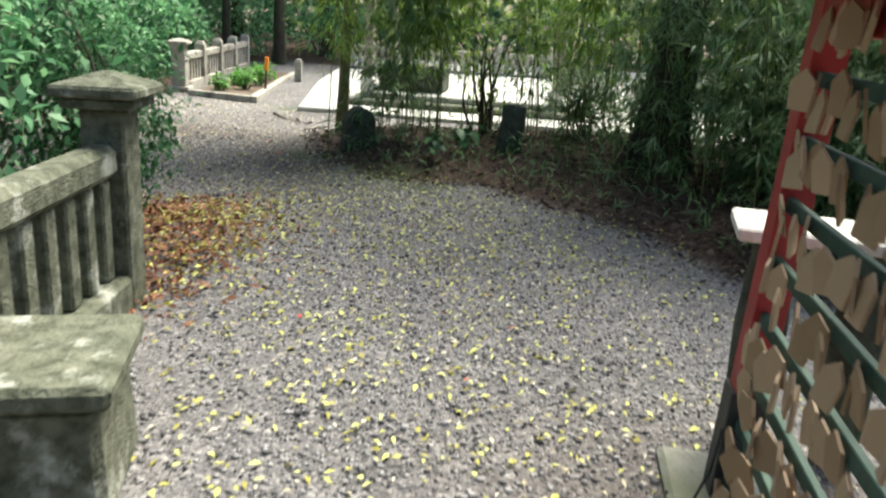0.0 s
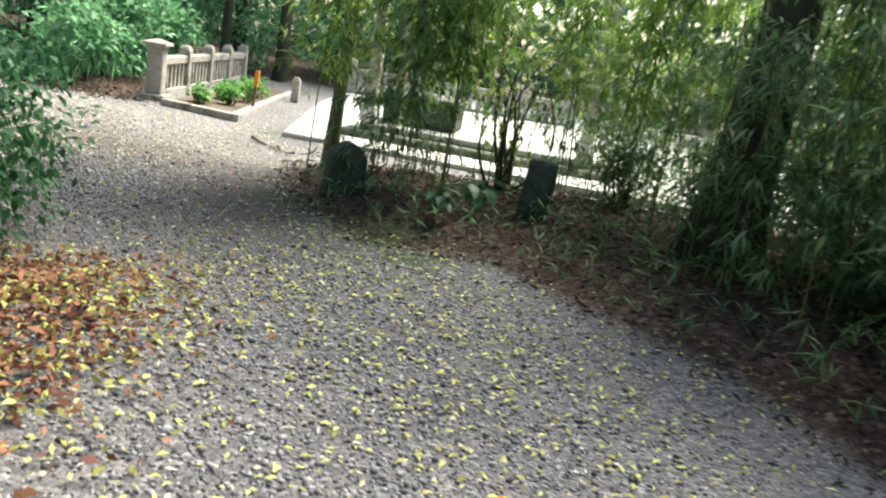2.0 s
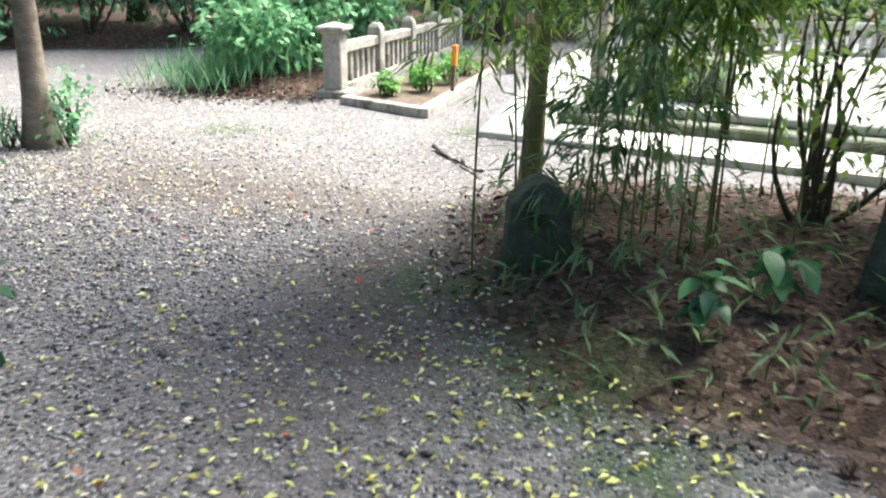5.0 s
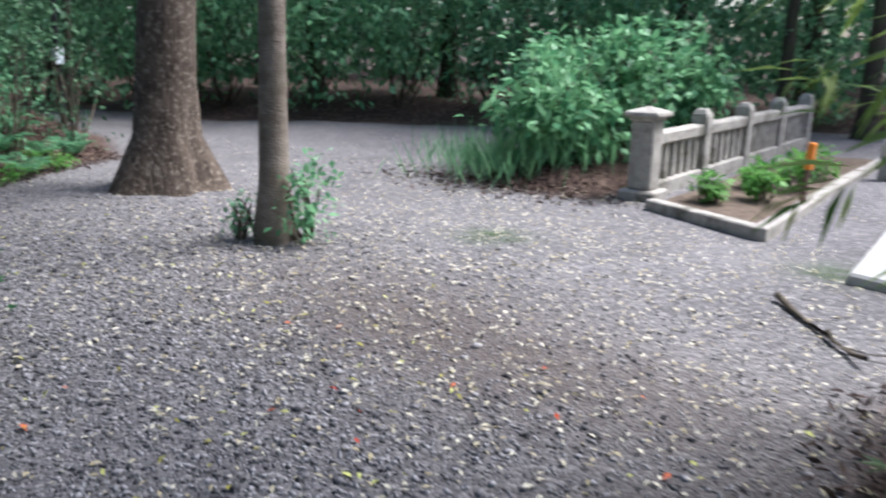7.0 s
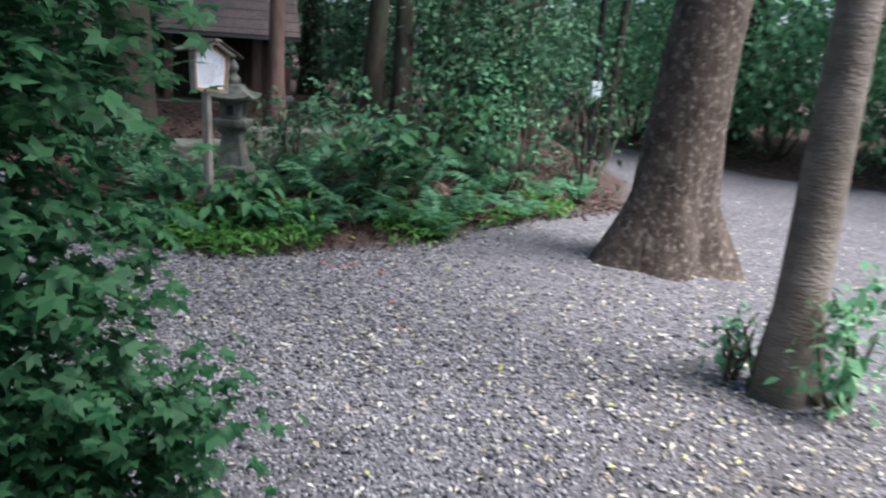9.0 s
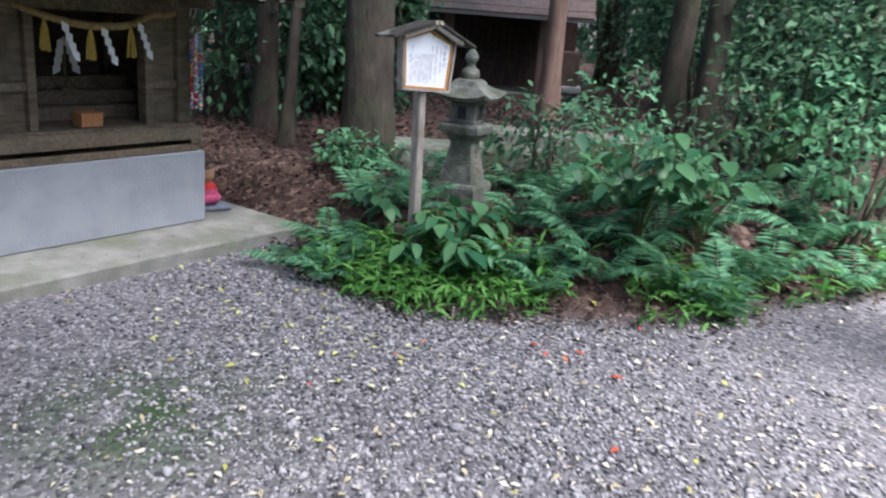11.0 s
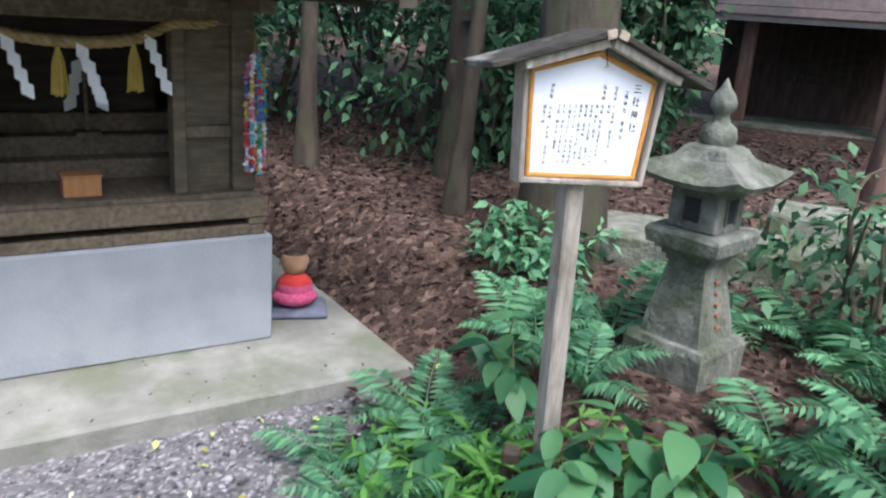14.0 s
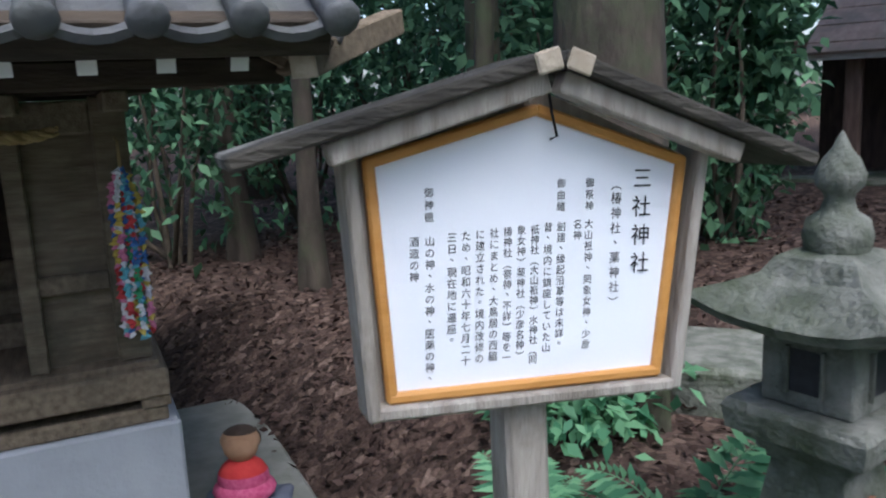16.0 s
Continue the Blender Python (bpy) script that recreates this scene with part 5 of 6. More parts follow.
part("hook", mesh_np("hook", v, f, M_POLE, True), M_POLE, sg, "bent wire hook")

COLS = [("三社神社", 0.1370, 1.3000, 0.0245, 0.0312), ("（椿神社、薬神社）", 0.1060, 1.2990, 0.0135, 0.0163),
        ("御祭神", 0.0740, 1.3010, 0.0105, 0.0123), ("大山祇神、罔象女神、少彦", 0.0740, 1.2560, 0.0108, 0.0121), ("名神", 0.0610, 1.2560, 0.0108, 0.0121),
        ("御由緒", 0.0410, 1.3010, 0.0105, 0.0123), ("創建、縁起沿革等は未詳。", 0.0420, 1.2540, 0.0108, 0.0116), ("昔、境内に鎮座していた山", 0.0270, 1.2540, 0.0108, 0.0119),
        ("祇神社（大山祇神）水神社（罔", 0.0120, 1.2520, 0.0106, 0.0108), ("象女神）薬神社（少彦名神）", -0.0030, 1.2520, 0.0106, 0.0112), ("椿神社（祭神、不詳）等を一", -0.0180, 1.2510, 0.0106, 0.0112),
        ("社にまとめ、大鳥居の西脇", -0.0330, 1.2500, 0.0108, 0.0119), ("に建立された。境内改修の", -0.0480, 1.2490, 0.0108, 0.0119), ("ため、昭和六十年七月二十", -0.0630, 1.2480, 0.0108, 0.0119),
        ("三日、現在地に遷座。", -0.0780, 1.2470, 0.0108, 0.0119), ("御神徳", -0.1020, 1.2940, 0.0105, 0.0123), ("山の神、水の神、医薬の神、", -0.1010, 1.2440, 0.0108, 0.0119), ("酒造の神", -0.1170, 1.2440, 0.0108, 0.0119)]
UPRIGHT = {"（": "︵", "）": "︶", "、": "、", "。": "。"}
for body, x, z, size, step in COLS:
    x = 0.137 - (0.141 - x) * 1.05
    size, step = size * 1.02, step * 1.02
    pcs = []
    for k, chs in enumerate(body):
        cu_ = bpy.data.curves.new("writing", 'FONT')
        cu_.body = chs
        cu_.size = size
        cu_.align_x = 'CENTER'
        cu_.resolution_u = 2
        tmp = new("writing", cu_)
        bpy.context.view_layer.update()
        me = bpy.data.meshes.new_from_object(tmp.evaluated_get(bpy.context.evaluated_depsgraph_get()))
        bpy.data.objects.remove(tmp)
        bm = bmesh.new()
        bm.from_mesh(me)
        bpy.data.meshes.remove(me)
        turn = Matrix.Rotation(radians(-90), 4, 'Z') if chs in "（）" else Matrix.Identity(4)
        off = Vector((0.3 * size, 0.35 * size, 0)) if chs in "、。" else Vector((-0.4 * size, 0.3 * size, 0)) if chs in "（）" else Vector((0, 0, 0))
        bmesh.ops.transform(bm, matrix=Matrix.Translation((x, 0.0025, z + 0.02 - k * step)) @ Matrix.Rotation(radians(90), 4, 'X') @ Matrix.Translation(off) @ turn, verts=bm.verts)
        pcs.append(bm)
    whole = bmesh.new()
    for bm in pcs:
        me = bpy.data.meshes.new("tmp")
        bm.to_mesh(me)
        bm.free()
        whole.from_mesh(me)
        bpy.data.meshes.remove(me)
    part("writing", whole, M_INK, sg, "black brushed writing")

stk = thing("stake", pose(-8.62, 7.28, ground_z(-8.62, 7.28), 0, 3, 20), "short charred wooden stake beside the sign post", "stake")
part("shaft", boxm(-0.025, 0.025, -0.025, 0.025, -0.1, 0.20, 0.006), M_DARKWOOD, stk)

# ---- stone lantern ----
lx, ly = -9.50, 7.455
lz = 0.375
LT = thing("stone_lantern", pose(lx, ly, lz, 0, 0, -13) @ Matrix.Diagonal((0.88, 0.88, 1, 1)), "weathered grey stone lantern with an upturned roof", "stone lantern")


def square_loft(levels, flare=0.0, n=6):
    """Square rings of half-width w at height z; corners lifted by c."""
    bm = bmesh.new()
    rings = []
    for w, z, c in levels:
        ring = []
        for s in range(4):
            a = [(-1, -1), (1, -1), (1, 1), (-1, 1)][s]
            b = [(1, -1), (1, 1), (-1, 1), (-1, -1)][s]
            for k in range(n):
                t = k / n
                x, y = a[0] + (b[0] - a[0]) * t, a[1] + (b[1] - a[1]) * t
                edge = abs(2 * t - 1) ** 3
                ring.append(bm.verts.new((x * w * (1 + flare * c * edge), y * w * (1 + flare * c * edge), z + c * edge)))
        rings.append(ring)
    for r0, r1 in zip(rings, rings[1:]):
        for k in range(len(r0)):
            q = (k + 1) % len(r0)
            bm.faces.new((r0[k], r0[q], r1[q], r1[k]))
    bm.faces.new(rings[0][::-1])
    bm.faces.new(rings[-1])
    for q in bm.verts:
        q.co += Vector((noise.noise(q.co * 18), noise.noise(q.co * 18 + Vector((9, 0, 0))), noise.noise(q.co * 15))) * 0.003
    return bm


part("foot_stone", square_loft([(0.165, -0.12, 0), (0.17, 0.06, 0), (0.16, 0.085, 0)]), M_STONE, LT)
part("column", square_loft([(0.128, 0.085, 0), (0.118, 0.15, 0), (0.092, 0.27, 0), (0.08, 0.35, 0)]), M_STONE, LT)
part("moulding", square_loft([(0.088, 0.35, 0), (0.09, 0.365, 0), (0.102, 0.368, 0), (0.105, 0.385, 0), (0.12, 0.388, 0), (0.122, 0.405, 0)]), M_STONE, LT)
part("platform", square_loft([(0.148, 0.405, 0), (0.155, 0.45, 0), (0.147, 0.465, 0)]), M_STONE, LT)
fb = bmesh.new()
box(fb, -0.098, 0.098, -0.098, 0.098, 0.465, 0.60, 0.004)
fire = part("fire_box", fb, M_STONE, LT, "square stone fire box")
for rot in (0, 90, 180, 270):
    m = Matrix.Rotation(radians(rot), 4, 'Z')
    # thin black plate on the solid block paints the dark of a hollow
    part("opening", boxm(-0.034, 0.034, 0.0965, 0.0995, 0.495, 0.575, m=m), M_INK, fire, "black square plate in place of a shaded opening")
    for a_ in (-0.041, 0.034):
        part("jamb", boxm(a_, a_ + 0.007, 0.0965, 0.108, 0.49, 0.58, 0.001, m=m), M_STONE, fire)
part("roof", square_loft([(0.10, 0.60, 0), (0.19, 0.615, 0.03), (0.205, 0.635, 0.035), (0.15, 0.668, 0.02), (0.105, 0.70, 0.005), (0.085, 0.735, 0), (0.06, 0.745, 0)], flare=1.5), M_STONE, LT, "upturned stone roof")
bm = bmesh.new()
prof = [(0.062, 0.745), (0.068, 0.77), (0.06, 0.80), (0.035, 0.815), (0.028, 0.835), (0.03, 0.845), (0.046, 0.86), (0.048, 0.88), (0.036, 0.905), (0.018, 0.925), (0.008, 0.945), (0.001, 0.955)]
rings = [[bm.verts.new((r * math.cos(a * math.pi / 8), r * math.sin(a * math.pi / 8), z)) for a in range(16)] for r, z in prof]
for r0, r1 in zip(rings, rings[1:]):
    for k in range(16):
        bm.faces.new((r0[k], r0[(k + 1) % 16], r1[(k + 1) % 16], r1[k]))
part("jewel", bm, M_STONE, LT, "onion-shaped stone finial", True)
for k, (zc, wd) in enumerate(((0.30, 0.03), (0.262, 0.022), (0.225, 0.03), (0.188, 0.026), (0.15, 0.032))):
    m = Matrix.Translation((0.0, 0.094 + (0.30 - zc) * 0.2, zc)) @ Matrix.Rotation(radians(14), 4, 'X')
    part("carved_stroke", boxm(-wd / 2, wd / 2, -0.006, 0.004, -0.011, -0.003, m=m), L_RUST, LT, "faded red carved writing")

# ---- plants of the fern bed ----
def frond_mesh(seed, L):
    rng = np.random.default_rng(seed)
    k = 17
    t = np.linspace(0.12, 1, k)
    x = L * t * (1 - 0.12 * t)
    z = L * (0.62 * t - 0.62 * t ** 2.2)
    pcs = []
    tt = np.linspace(0, 1, 8)
    pcs.append(tube_np(np.stack([L * tt * (1 - 0.12 * tt), 0 * tt, L * (0.62 * tt - 0.62 * tt ** 2.2)], 1), np.linspace(0.004, 0.001, 8), 4))
    for s in (1, -1):
        p = np.stack([x, 0 * x, z], 1)
        ln = L * 0.30 * np.sin(np.pi * np.clip(t * 0.86 + 0.1, 0, 1)) ** 0.8 * rng.uniform(0.85, 1.1, k)
        d = np.stack([0.45 + 0 * x, s * np.ones(k), -0.25 + rng.normal(size=k) * 0.1], 1)
        pcs.append(leaf_np(p, d, np.tile([[0.0, 0, 1]], (k, 1)), ln, ln * 0.17 + 0.006))
    v, f = join_np(pcs)
    return mesh_np("frond", v, f, L_FERN)


fronds = [frond_mesh(700 + k, 0.36 + 0.05 * k) for k in range(4)]
rf = np.random.default_rng(88)


def fern(x, y, s, k0):
    ob = thing("fern", pose(x, y, ground_z(x, y)), "green fern with arching fronds in leaf litter", "fern", "ferns in the bed")
    nf = int(rf.integers(6, 9))
    for j in range(nf):
        q = new("frond", fronds[(k0 + j) % 4])
        q.parent = ob
        q.matrix_local = pose(0, 0, 0, 0, rf.uniform(-42, -8), 360 * j / nf + rf.uniform(-25, 25)) @ Matrix.Scale(s, 4)
    return ob


SPOTS = [(-8.42, 6.92, 0.75), (-8.62, 6.62, 0.7), (-8.95, 6.75, 0.8), (-8.62, 7.08, 0.75), (-8.52, 8.12, 0.72), (-8.68, 8.42, 0.8), (-8.72, 8.8, 0.85), (-8.9, 8.62, 0.85), (-8.85, 9.05, 0.85), (-8.9, 8.3, 0.9), (-9.1, 8.7, 1.0),
         (-9.1, 9.25, 0.9), (-9.3, 9.4, 1.0), (-9.4, 9.0, 1.0), (-9.7, 9.7, 1.1), (-9.5, 9.95, 0.9), (-10.0, 10.3, 1.0), (-10.1, 9.6, 1.1), (-9.6, 8.5, 0.9), (-9.9, 8.9, 1.0), (-10.4, 9.2, 1.0), (-9.2, 8.15, 0.8), (-9.7, 8.05, 0.9),
         (-9.3, 7.0, 0.85), (-9.6, 7.15, 0.9), (-9.15, 7.25, 0.7), (-9.9, 7.4, 0.8), (-9.0, 7.9, 0.8), (-8.62, 7.95, 0.8), (-8.85, 7.05, 0.6), (-10.2, 8.2, 0.9), (-10.3, 10.8, 0.9), (-10.6, 10.2, 1.0), (-9.55, 6.75, 0.7), (-10.0, 7.8, 0.8), (-8.62, 9.05, 0.7)]
for k, (x, y, s) in enumerate(SPOTS):
    fern(x, y, s, k)


def broadleaf(L, W):
    k = 9
    t = np.linspace(0, 1, k)
    w = W * np.sin(np.pi * t ** 0.75) ** 0.8 * 0.5
    w[0] = w[-1] = 0.001
    vs, fs = [], []
    for i in range(k):
        z = -0.35 * L * t[i] ** 2
        vs += [(t[i] * L, -w[i], z + 0.10 * w[i]), (t[i] * L, 0, z - 0.015 * L), (t[i] * L, w[i], z + 0.10 * w[i])]
    for i in range(k - 1):
        a = 3 * i
        fs += [(a, a + 1, a + 4, a + 3), (a + 1, a + 2, a + 5, a + 4)]
    return mesh_np("leaf", vs, fs, M_BROADLEAF, True)


M_BROADLEAF = mat("fresh broad leaf", (0.035, 0.13, 0.055), (0.105, 0.25, 0.10), 5, 0.42, 0.15, bscale=90, obj=True, translucent=0.3)
bleaves = [broadleaf(0.10, 0.058), broadleaf(0.13, 0.07), broadleaf(0.155, 0.085)]


def broad_plant(x, y, h, nst, spread, seed, label, big=0, dx=0.0, dy=0.0):
    rng = np.random.default_rng(seed)
    ob = thing("leafy_plant", pose(x, y, ground_z(x, y)), label, "plant", "broad-leaved plants in the bed")
    for s in range(nst):
        a = rng.uniform(0, 6.28)
        r = spread * rng.uniform(0.2, 1)
        tip = np.array([dx + r * math.cos(a), dy + r * math.sin(a), h * rng.uniform(0.65, 1.0)])
        pts = np.array([tip * np.array([t * t, t * t, t]) for t in np.linspace(0, 1, 6)])
        pts[0, 2] = -0.03
        v, f = tube_np(pts, np.linspace(0.005, 0.0025, 6), 5)
        part("stem", mesh_np("stem", v, f, M_CULM, True), M_CULM, ob)
        for j in range(5):
            pr = pts[-1 - j // 2]
            q = new("leaf", bleaves[min(2, int(rng.integers(0, 2)) + big)])
            q.parent = ob
            q.matrix_local = pose(*pr, rng.uniform(-15, 15), rng.uniform(-5, 30), a * 57.3 + j * 137 + rng.uniform(-20, 20)) @ Matrix.Scale(float(rng.uniform(0.8, 1.15)), 4)
    return ob


PLANT = "fresh green plant with broad oval leaves in the fern bed"
for k, (x, y, h, nst, sp, big) in enumerate([(-8.55, 7.50, 0.40, 5, 0.16, 1), (-8.42, 7.66, 0.34, 5, 0.16, 1), (-8.66, 7.74, 0.40, 5, 0.18, 1), (-8.42, 7.40, 0.24, 3, 0.12, 1), (-8.92, 7.12, 0.30, 4, 0.14, 0), (-9.12, 6.95, 0.32, 4, 0.16, 0), (-8.60, 7.12, 0.2, 3, 0.12, 0), (-9.15, 8.35, 0.4, 4, 0.2, 0), (-9.5, 8.25, 0.5, 5, 0.22, 0)]):
    broad_plant(x, y, h, nst, sp, 800 + k, PLANT, big)
broad_plant(-8.95, 8.60, 0.74, 17, 0.5, 820, "tall sapling with wide drooping oval leaves", 1)
broad_plant(-9.1, 8.95, 0.66, 12, 0.42, 821, "tall sapling with wide drooping oval leaves", 1)
broad_plant(-10.4, 9.5, 0.8, 9, 0.5, 822, "tall sapling with wide drooping oval leaves", 1)

# dwarf bamboo grass at the front of the bed
rd = np.random.default_rng(55)
n = 720
c = np.array([(-8.36, 7.45, 0.36), (-8.42, 7.85, 0.36), (-8.5, 7.15, 0.26), (-8.65, 8.9, 0.36), (-9.05, 9.75, 0.3), (-9.6, 10.35, 0.3), (-8.72, 6.8, 0.12)])
w = rd.choice(7, n, p=[0.32, 0.2, 0.14, 0.14, 0.08, 0.08, 0.04])
p = np.zeros((n, 3))
p[:, :2] = c[w, :2] + rd.normal(size=(n, 2)) * c[w, 2:3] * 0.55
p[:, 2] = height(p[:, 0], p[:, 1]) + rd.uniform(0.03, 0.17, n)
keep = signed(FOREST_BED, p[:, 0], p[:, 1]) > -0.05
p = p[keep]
n = len(p)
pp = np.repeat(p, 4, 0)
d = unit(rd, 4 * n) * np.array([1, 1, 0.35]) + np.array([0, 0, -0.05])
L = rd.uniform(0.06, 0.13, 4 * n)
v1 = leaf_np(pp, d, np.array([[0, 0, 1.0]]) + unit(rd, 4 * n) * 0.3, L, L * 0.2)
g0 = p.copy()
g0[:, 2] = height(p[:, 0], p[:, 1]) - 0.01
v2 = leaf_np(g0, p - g0 + 1e-4, unit(rd, n), np.linalg.norm(p - g0, axis=1), np.full(n, 0.004))
v, f = join_np([v1, v2])
tagged(new("dwarf_bamboo", mesh_np("dwarf_bamboo", v, f, L_GRASS)), "bright green dwarf bamboo edging the fern bed", "ground cover", kind="stuff")
for k, (x, y, r, h, lm) in enumerate([(-10.1, 7.95, 0.45, 0.75, L_FOREST), (-10.5, 8.5, 0.5, 0.8, L_FERN), (-10.9, 9.3, 0.6, 0.9, L_FOREST), (-9.9, 9.95, 0.4, 1.3, L_FERN), (-10.5, 10.9, 0.5, 1.5, L_FOREST), (-10.1, 6.5, 0.3, 0.3, L_FERN)]):
    shrub(560 + k, x, y, r, h, 520, 0.075, lm, "dark leafy shrub behind the fern bed", group="shrubs behind the ferns")

# ---- old timber house behind the trees ----
HO = thing("timber_house", pose(-15.65, 6.72, 0.56, 0, 0, 4) @ Matrix.Scale(1.2, 4), "old dark timber hall with a faded pink roof", "house")
part("wall", boxm(-0.05, 0.0, -0.85, 0.85, 0, 1.0), M_HOUSEWALL, HO)
part("wall", boxm(-1.6, -0.05, 0.8, 0.85, 0, 1.0), M_HOUSEWALL, HO)
part("wall", boxm(-1.6, -0.05, -0.85, -0.8, 0, 1.0), M_HOUSEWALL, HO)
part("plinth", boxm(-1.7, 0.8, -0.95, 0.95, -0.35, 0.06, 0.02), M_STONE, HO)
for y in (-0.52, 0.50):
    part("porch_post", boxm(0.60, 0.70, y - 0.05, y + 0.05, 0.06, 0.96, 0.01), M_POST, HO)
wn_ = part("lattice_window", boxm(0.0, 0.02, -0.42, 0.30, 0.36, 0.84, 0.004), M_DARKWOOD, HO)
for k in range(9):
    y = -0.39 + k * 0.082
    part("slat", boxm(0.02, 0.04, y - 0.012, y + 0.012, 0.37, 0.83, 0.003), M_HOUSEWALL, wn_)
part("offering_shelf", boxm(0.30, 0.62, 0.62, 0.95, 0.10, 0.16, 0.01), M_SEAT, HO)
part("side_box", boxm(0.34, 0.58, 0.66, 0.91, 0.16, 0.52, 0.01), M_POST, HO)
rf_m = Matrix.Translation((0.88, 0, 0.86)) @ Matrix.Rotation(radians(27), 4, 'Y')
for k in range(14):
    part("roof_sheet", boxm(-0.13 * (k + 1), -0.13 * k + 0.012, -0.78, 1.0, 0.006 * (k % 2), 0.02 + 0.006 * (k % 2), m=rf_m), M_HOUSEROOF, HO)
part("eave", boxm(-0.03, 0.0, -0.78, 1.0, -0.045, 0.004, m=rf_m), M_SEAT, HO)
part("roof_underside", boxm(-1.8, -0.04, -0.76, 0.98, -0.04, -0.008, m=rf_m), M_DARKWOOD, HO)
part("back_roof", boxm(-2.2, -0.7, -0.78, 1.0, 1.60, 1.70, 0.02), M_HOUSEROOF, HO)
part("porch_beam", boxm(0.61, 0.69, -0.95, 0.95, 0.88, 0.96, 0.006), M_POST, HO)
step_ = new("stone_step", bm_mesh("stone_step", boxm(-0.9, 0.9, -0.25, 0.25, -0.1, 0.16, 0.02), M_STONE))
step_.matrix_world = pose(-10.75, 7.0, ground_z(-10.75, 7.0), 0, 0, 110)
tagged(step_, "long grey stone step in front of the old house", "step")
step_ = new("stone_step", bm_mesh("stone_step", boxm(-0.7, 0.7, -0.2, 0.2, -0.1, 0.2, 0.02), M_STONE))
step_.matrix_world = pose(-11.35, 8.0, ground_z(-11.35, 8.0), 0, 0, 100)
tagged(step_, "long grey kerb stone among dry leaves", "kerb stone")

# ---- loose gravel and fallen leaves ----
def keep_gravel(p, margin):
    worst = np.max([signed(b, p[:, 0], p[:, 1]) for b in (BAMBOO_BED, FOREST_BED, FAR_WOOD, BUSH_BED, LEFT_BED)], axis=0)
    yard = (p[:, 0] > -2.7) & (p[:, 1] > 12.3)
    c, s = math.cos(radians(-24)), math.sin(radians(-24))
    qx = (p[:, 0] - BX) * c + (p[:, 1] - BY) * s
    qy = -(p[:, 0] - BX) * s + (p[:, 1] - BY) * c
    onslab = (qx > -0.45) & (qx < 1.86) & (qy < 0.49) & (qy > -1.4)
    bedk = (p[:, 0] > -4.6) & (p[:, 0] < -3.2) & (p[:, 1] > 12.95) & (p[:, 1] < 18.5)
    return (worst < margin) & ~yard & ~onslab & ~bedk


ROUTE = np.array([(-0.1, 1.5), (0.3, 3.0), (-0.3, 5.0), (-1.5, 7.5), (-3.0, 8.5), (-4.8, 8.8), (-6.5, 8.5), (-7.6, 7.6), (-8.0, 6.9)])
rs_ = np.random.default_rng(909)
n = 130000
t = rs_.uniform(0, 8, n)
i = t.astype(int)
c = ROUTE[i] + (ROUTE[np.minimum(i + 1, 8)] - ROUTE[i]) * (t - i)[:, None]
p = c + rs_.normal(size=(n, 2)) * 1.15
p = p[keep_gravel(p, 0.08)]
bare = np.maximum(np.exp(-(((p[:, 0] + 3.6) / 2.0) ** 2 + ((p[:, 1] - 9.6) / 0.75) ** 2)) * 0.6, np.exp(-(((p[:, 0] + 1.6) / 0.8) ** 2 + ((p[:, 1] - 8.3) / 1.5) ** 2)) * 0.8)
p = p[rs_.uniform(size=len(p)) > bare]
n = len(p)
r = 0.0080 * np.exp(rs_.normal(size=n) * 0.38)
octa = np.array([(1, 0, 0), (0, 1, 0), (-1, 0, 0), (0, -1, 0), (0, 0, 0.62), (0, 0, -0.62)], float)
ang = rs_.uniform(0, 6.28, n)
vx = np.tile(octa[None], (n, 1, 1)) * rs_.uniform(0.65, 1.35, (n, 6, 1)) * np.stack([np.ones(n), rs_.uniform(0.6, 1, n), rs_.uniform(0.7, 1, n)], 1)[:, None]
vx *= r[:, None, None]
ca, sa = np.cos(ang)[:, None], np.sin(ang)[:, None]
xx, yy = vx[..., 0] * ca - vx[..., 1] * sa, vx[..., 0] * sa + vx[..., 1] * ca
z = height(p[:, 0], p[:, 1])
v = np.stack([xx + p[:, :1], yy + p[:, 1:], vx[..., 2] + (z + r * 0.25)[:, None]], -1).reshape(-1, 3)
tri = np.array([(0, 1, 4), (1, 2, 4), (2, 3, 4), (3, 0, 4), (1, 0, 5), (2, 1, 5), (3, 2, 5), (0, 3, 5)])
f = (np.arange(n)[:, None, None] * 6 + tri[None]).reshape(-1, 3)
tagged(new("gravel", mesh_np("gravel", v, f, M_GRAVEL)), "loose grey gravel stones strewn over the clearing", "gravel", kind="stuff")


def litter(name, pts, size, material, label, seed, aspect=0.45, lift=0.012, tilt=0.35):
    rng = np.random.default_rng(seed)
    n = len(pts)
    p = np.zeros((n, 3))
    p[:, :2] = pts
    p[:, 2] = height(p[:, 0], p[:, 1]) + lift + rng.uniform(0, lift, n)
    d = unit(rng, n) * np.array([1, 1, tilt * 0.5])
    L = size * rng.uniform(0.6, 1.35, n)
    v, f = leaf_np(p, d, unit(rng, n) * tilt + np.array([0, 0, 1.0]), L, L * aspect * rng.uniform(0.7, 1.2, n), 0.16)
    tagged(new(name, mesh_np(name, v, f, material)), label, "fallen leaves", kind="stuff")


def strew(n, centres, seed, gravel=True):
    """Points round several centres (x, y, rx, ry, weight)."""
    rng = np.random.default_rng(seed)
    c = np.array(centres, float)
    w = rng.choice(len(c), n, p=c[:, 4] / c[:, 4].sum())
    p = c[w, :2] + rng.normal(size=(n, 2)) * c[w, 2:4]
    return p[keep_gravel(p, 0.25)] if gravel else p


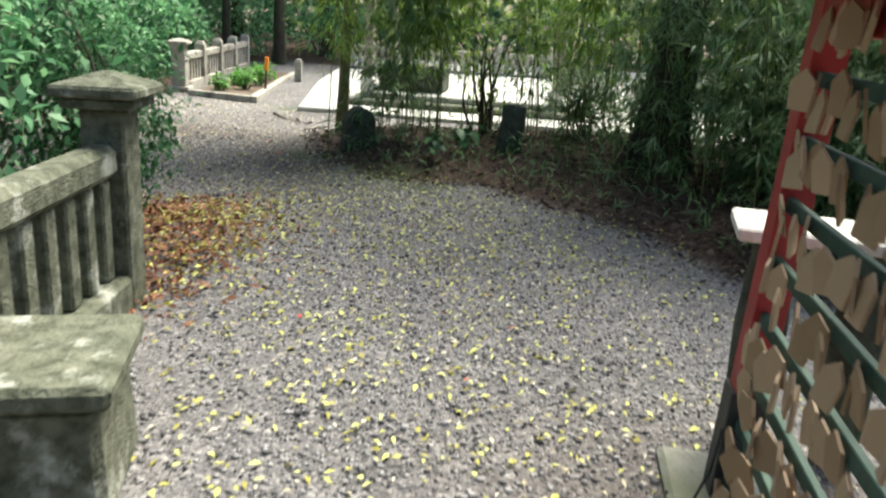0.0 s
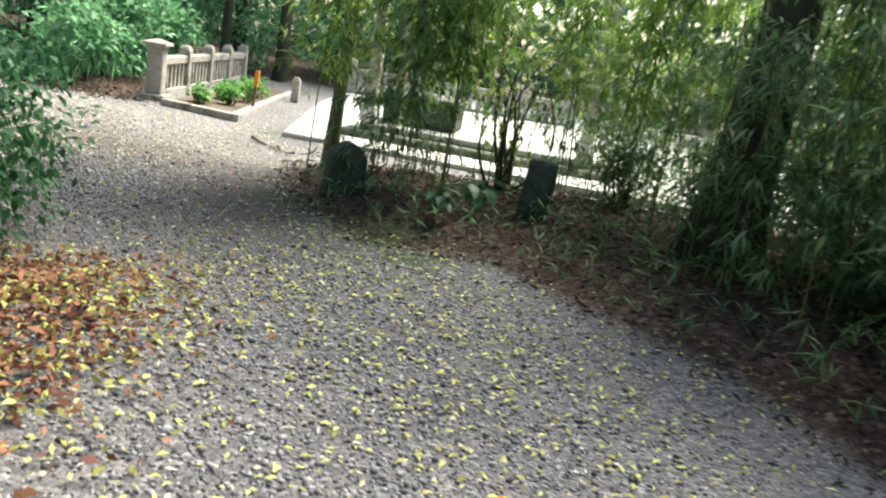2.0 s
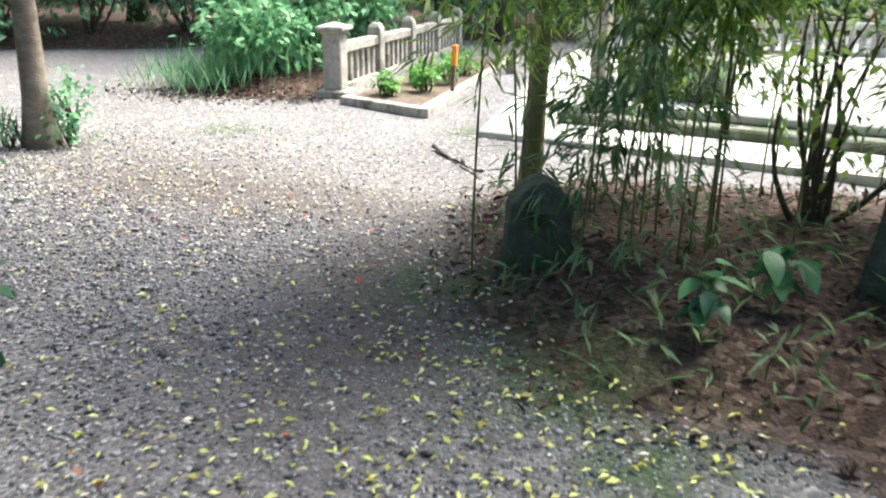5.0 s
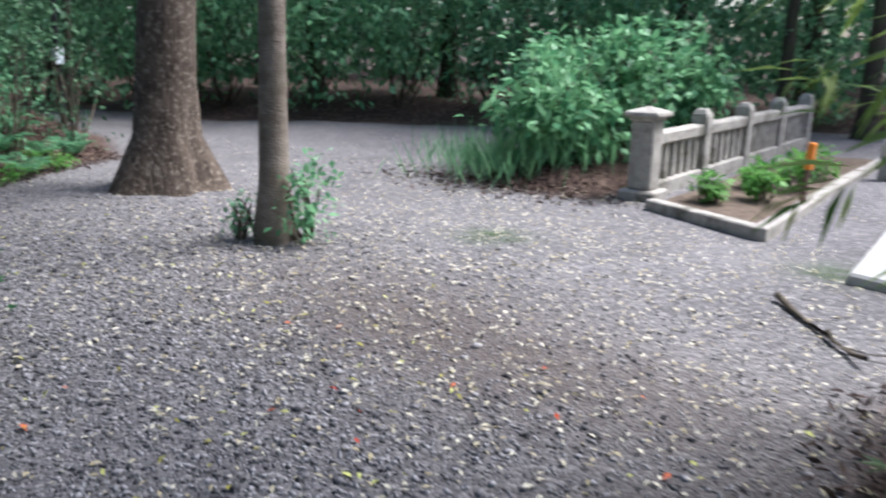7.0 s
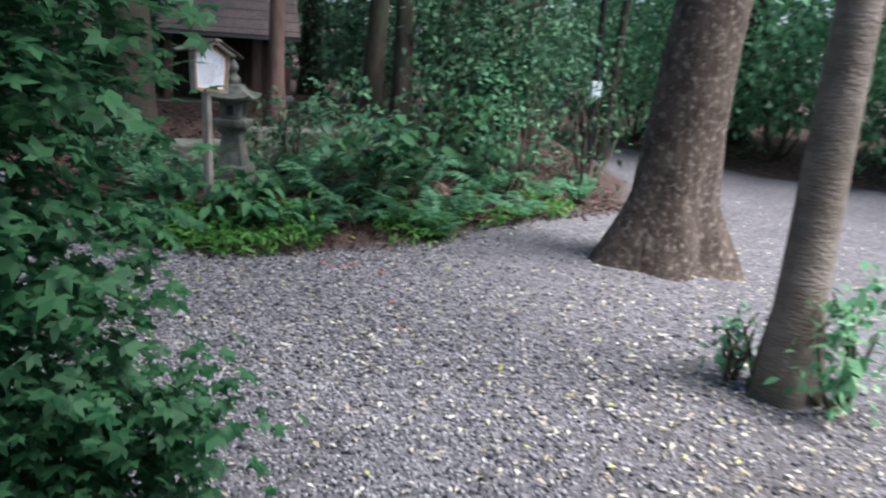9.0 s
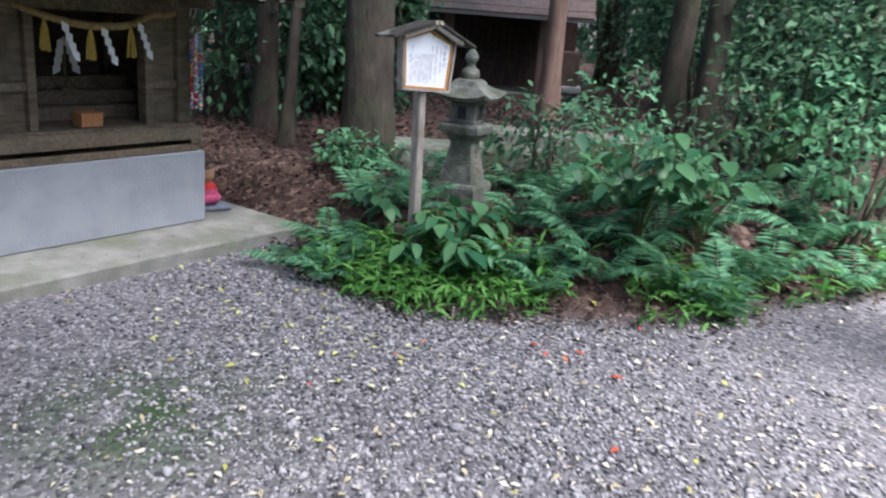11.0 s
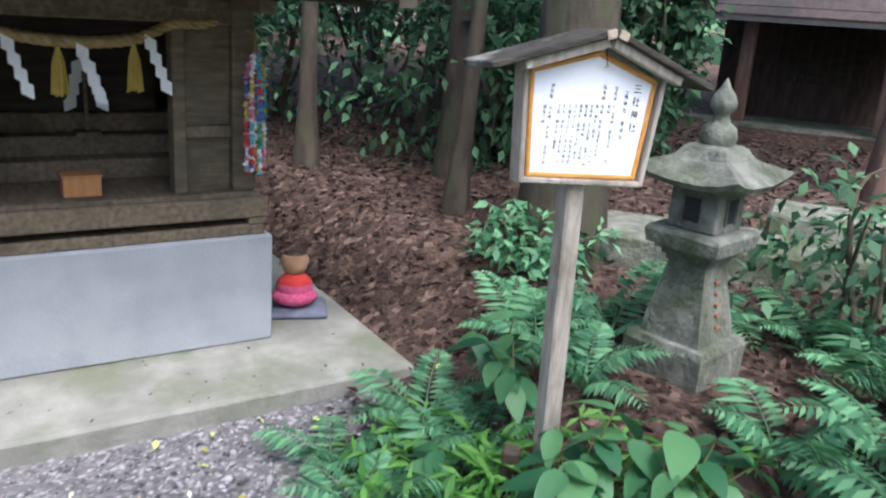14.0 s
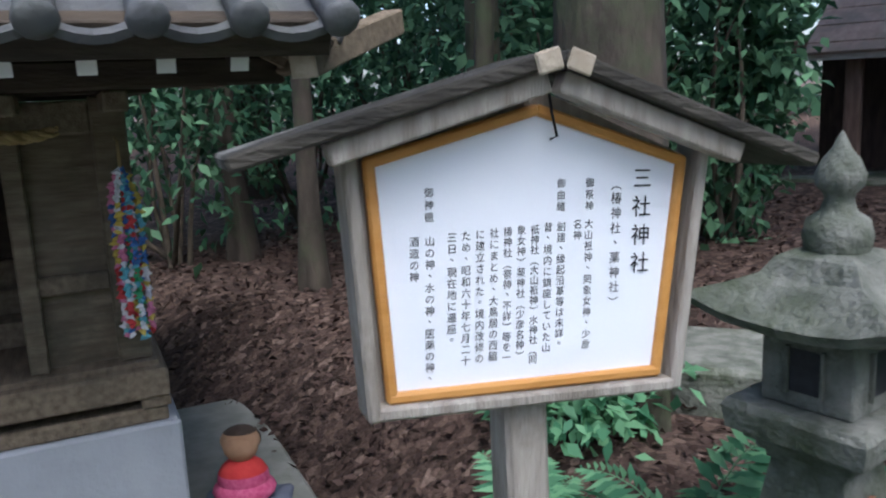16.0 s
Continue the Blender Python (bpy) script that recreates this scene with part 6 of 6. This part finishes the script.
litter("yellow_leaves", strew(3300, [(0.0, 4.6, 1.0, 1.5, 5), (-0.6, 6.2, 0.9, 0.9, 4), (-0.2, 2.6, 0.8, 0.8, 2), (0.9, 5.8, 0.7, 0.6, 1.5), (-1.6, 7.2, 0.9, 0.8, 1.2), (-3.2, 8.6, 1.2, 0.9, 0.5), (-0.6, 7.9, 0.5, 0.4, 0.6), (-6.0, 8.6, 1.6, 1.0, 0.35), (-8.0, 6.9, 0.5, 0.5, 0.5)], 1), 0.040, L_YELLOW, "fresh yellow-green leaves fallen on gravel", 11)
litter("pale_leaves", strew(8600, [(-6.0, 12.6, 2.2, 1.5, 5), (-4.5, 10.0, 1.6, 1.4, 5), (-6.2, 8.9, 1.6, 1.2, 3), (-3.2, 11.6, 1.4, 1.1, 3), (-2.2, 8.6, 1.2, 1.2, 2), (0.2, 4.2, 1.1, 1.8, 1.6), (-7.2, 8.0, 0.8, 0.8, 0.6)], 2), 0.034, L_PALE, "small pale dry leaves scattered on gravel", 12)
litter("yellow_leaf_heap", np.concatenate([strew(1000, [(-1.65, 5.0, 0.36, 0.45, 3), (-1.5, 4.3, 0.25, 0.4, 1.0), (-1.75, 5.6, 0.35, 0.3, 1)], 3, False)]), 0.044, L_YELLOW, "heap of yellow leaves by the stone fence", 13, lift=0.03, tilt=0.9)
litter("brown_leaf_heap", strew(2300, [(-1.8, 4.95, 0.34, 0.5, 3), (-1.65, 4.2, 0.2, 0.35, 0.8)], 4, False), 0.05, L_RUST, "red-brown dry leaves under yellow ones", 14, lift=0.03, tilt=0.9)
rl_ = np.random.default_rng(15)
q = np.stack([rl_.uniform(-14, -7.8, 24000), rl_.uniform(2.5, 11.5, 24000)], 1)
q = q[signed(FOREST_BED, q[:, 0], q[:, 1]) > -0.10 + rl_.normal(size=len(q)) * 0.04]
litter("forest_litter", q, 0.046, L_BROWN, "brown dead leaves covering the forest floor", 16, tilt=0.9)
q = np.stack([rl_.uniform(-2.2, 3.2, 9000), rl_.uniform(3.8, 11.2, 9000)], 1)
q = q[signed(BAMBOO_BED, q[:, 0], q[:, 1]) > -0.12 + rl_.normal(size=len(q)) * 0.06]
litter("bamboo_litter", q, 0.065, L_BROWN, "brown dead leaves under the bamboo", 17, aspect=0.3, tilt=0.9)
q = np.stack([rl_.normal(-6.2, 0.7, 1500), rl_.normal(13.5, 0.35, 1500)], 1)
litter("bush_litter", q, 0.06, L_BROWN, "dry leaves round the foot of a bush", 18, tilt=0.8)
# leaves and seed husks on the slab
rk = np.random.default_rng(19)
sp_ = [SHM @ Vector((rk.uniform(-0.35, 1.4), rk.uniform(0.03, 0.46), 0.074)) for k in range(26)]
p = np.array([tuple(q) for q in sp_])
d = unit(rk, 26) * np.array([1, 1, 0.1])
L = rk.uniform(0.012, 0.028, 26)
v, f = leaf_np(p, d, np.tile([[0, 0, 1.0]], (26, 1)), L, L * 0.5)
tagged(new("slab_leaves", mesh_np("slab_leaves", v, f, L_BROWN)), "few dry leaf scraps on the concrete slab", "fallen leaves", kind="stuff")
# undergrowth at the edge of the bamboo bed
n = 1300
q = np.stack([rk.uniform(-1.6, 3.0, n), rk.uniform(4.2, 10.2, n)], 1)
s = signed(BAMBOO_BED, q[:, 0], q[:, 1])
q = q[(s > 0.15) & (s < 1.6 + 0.5 * (q[:, 0] > 1.0))]
n = len(q)
p = np.zeros((n, 3))
p[:, :2] = q
p[:, 2] = height(q[:, 0], q[:, 1]) + rk.uniform(0.02, 0.30, n)
pp = np.repeat(p, 3, 0)
d = unit(rk, 3 * n) + np.array([0, 0, 0.1])
L = rk.uniform(0.07, 0.15, 3 * n)
v, f = leaf_np(pp, d, np.array([[0, 0, 1.0]]) + unit(rk, 3 * n) * 0.4, L, L * 0.16)
tagged(new("bamboo_seedlings", mesh_np("bamboo_seedlings", v, f, L_SHADEBAM)), "low dark bamboo seedlings in dead leaves", "ground cover", kind="stuff")
for k, (x, y) in enumerate([(-0.25, 8.15), (0.1, 8.5)]):
    broad_plant(x, y, 0.34, 4, 0.2, 840 + k, "dark green broad-leaved plant in the bamboo bed", 1)
litter("red_leaves", strew(45, [(-3.0, 8.6, 1.2, 0.8, 2), (-7.8, 8.3, 0.7, 0.5, 1.5), (0.3, 4.5, 0.7, 1.0, 1)], 21), 0.05, L_RED, "few bright red leaves fallen on gravel", 22)
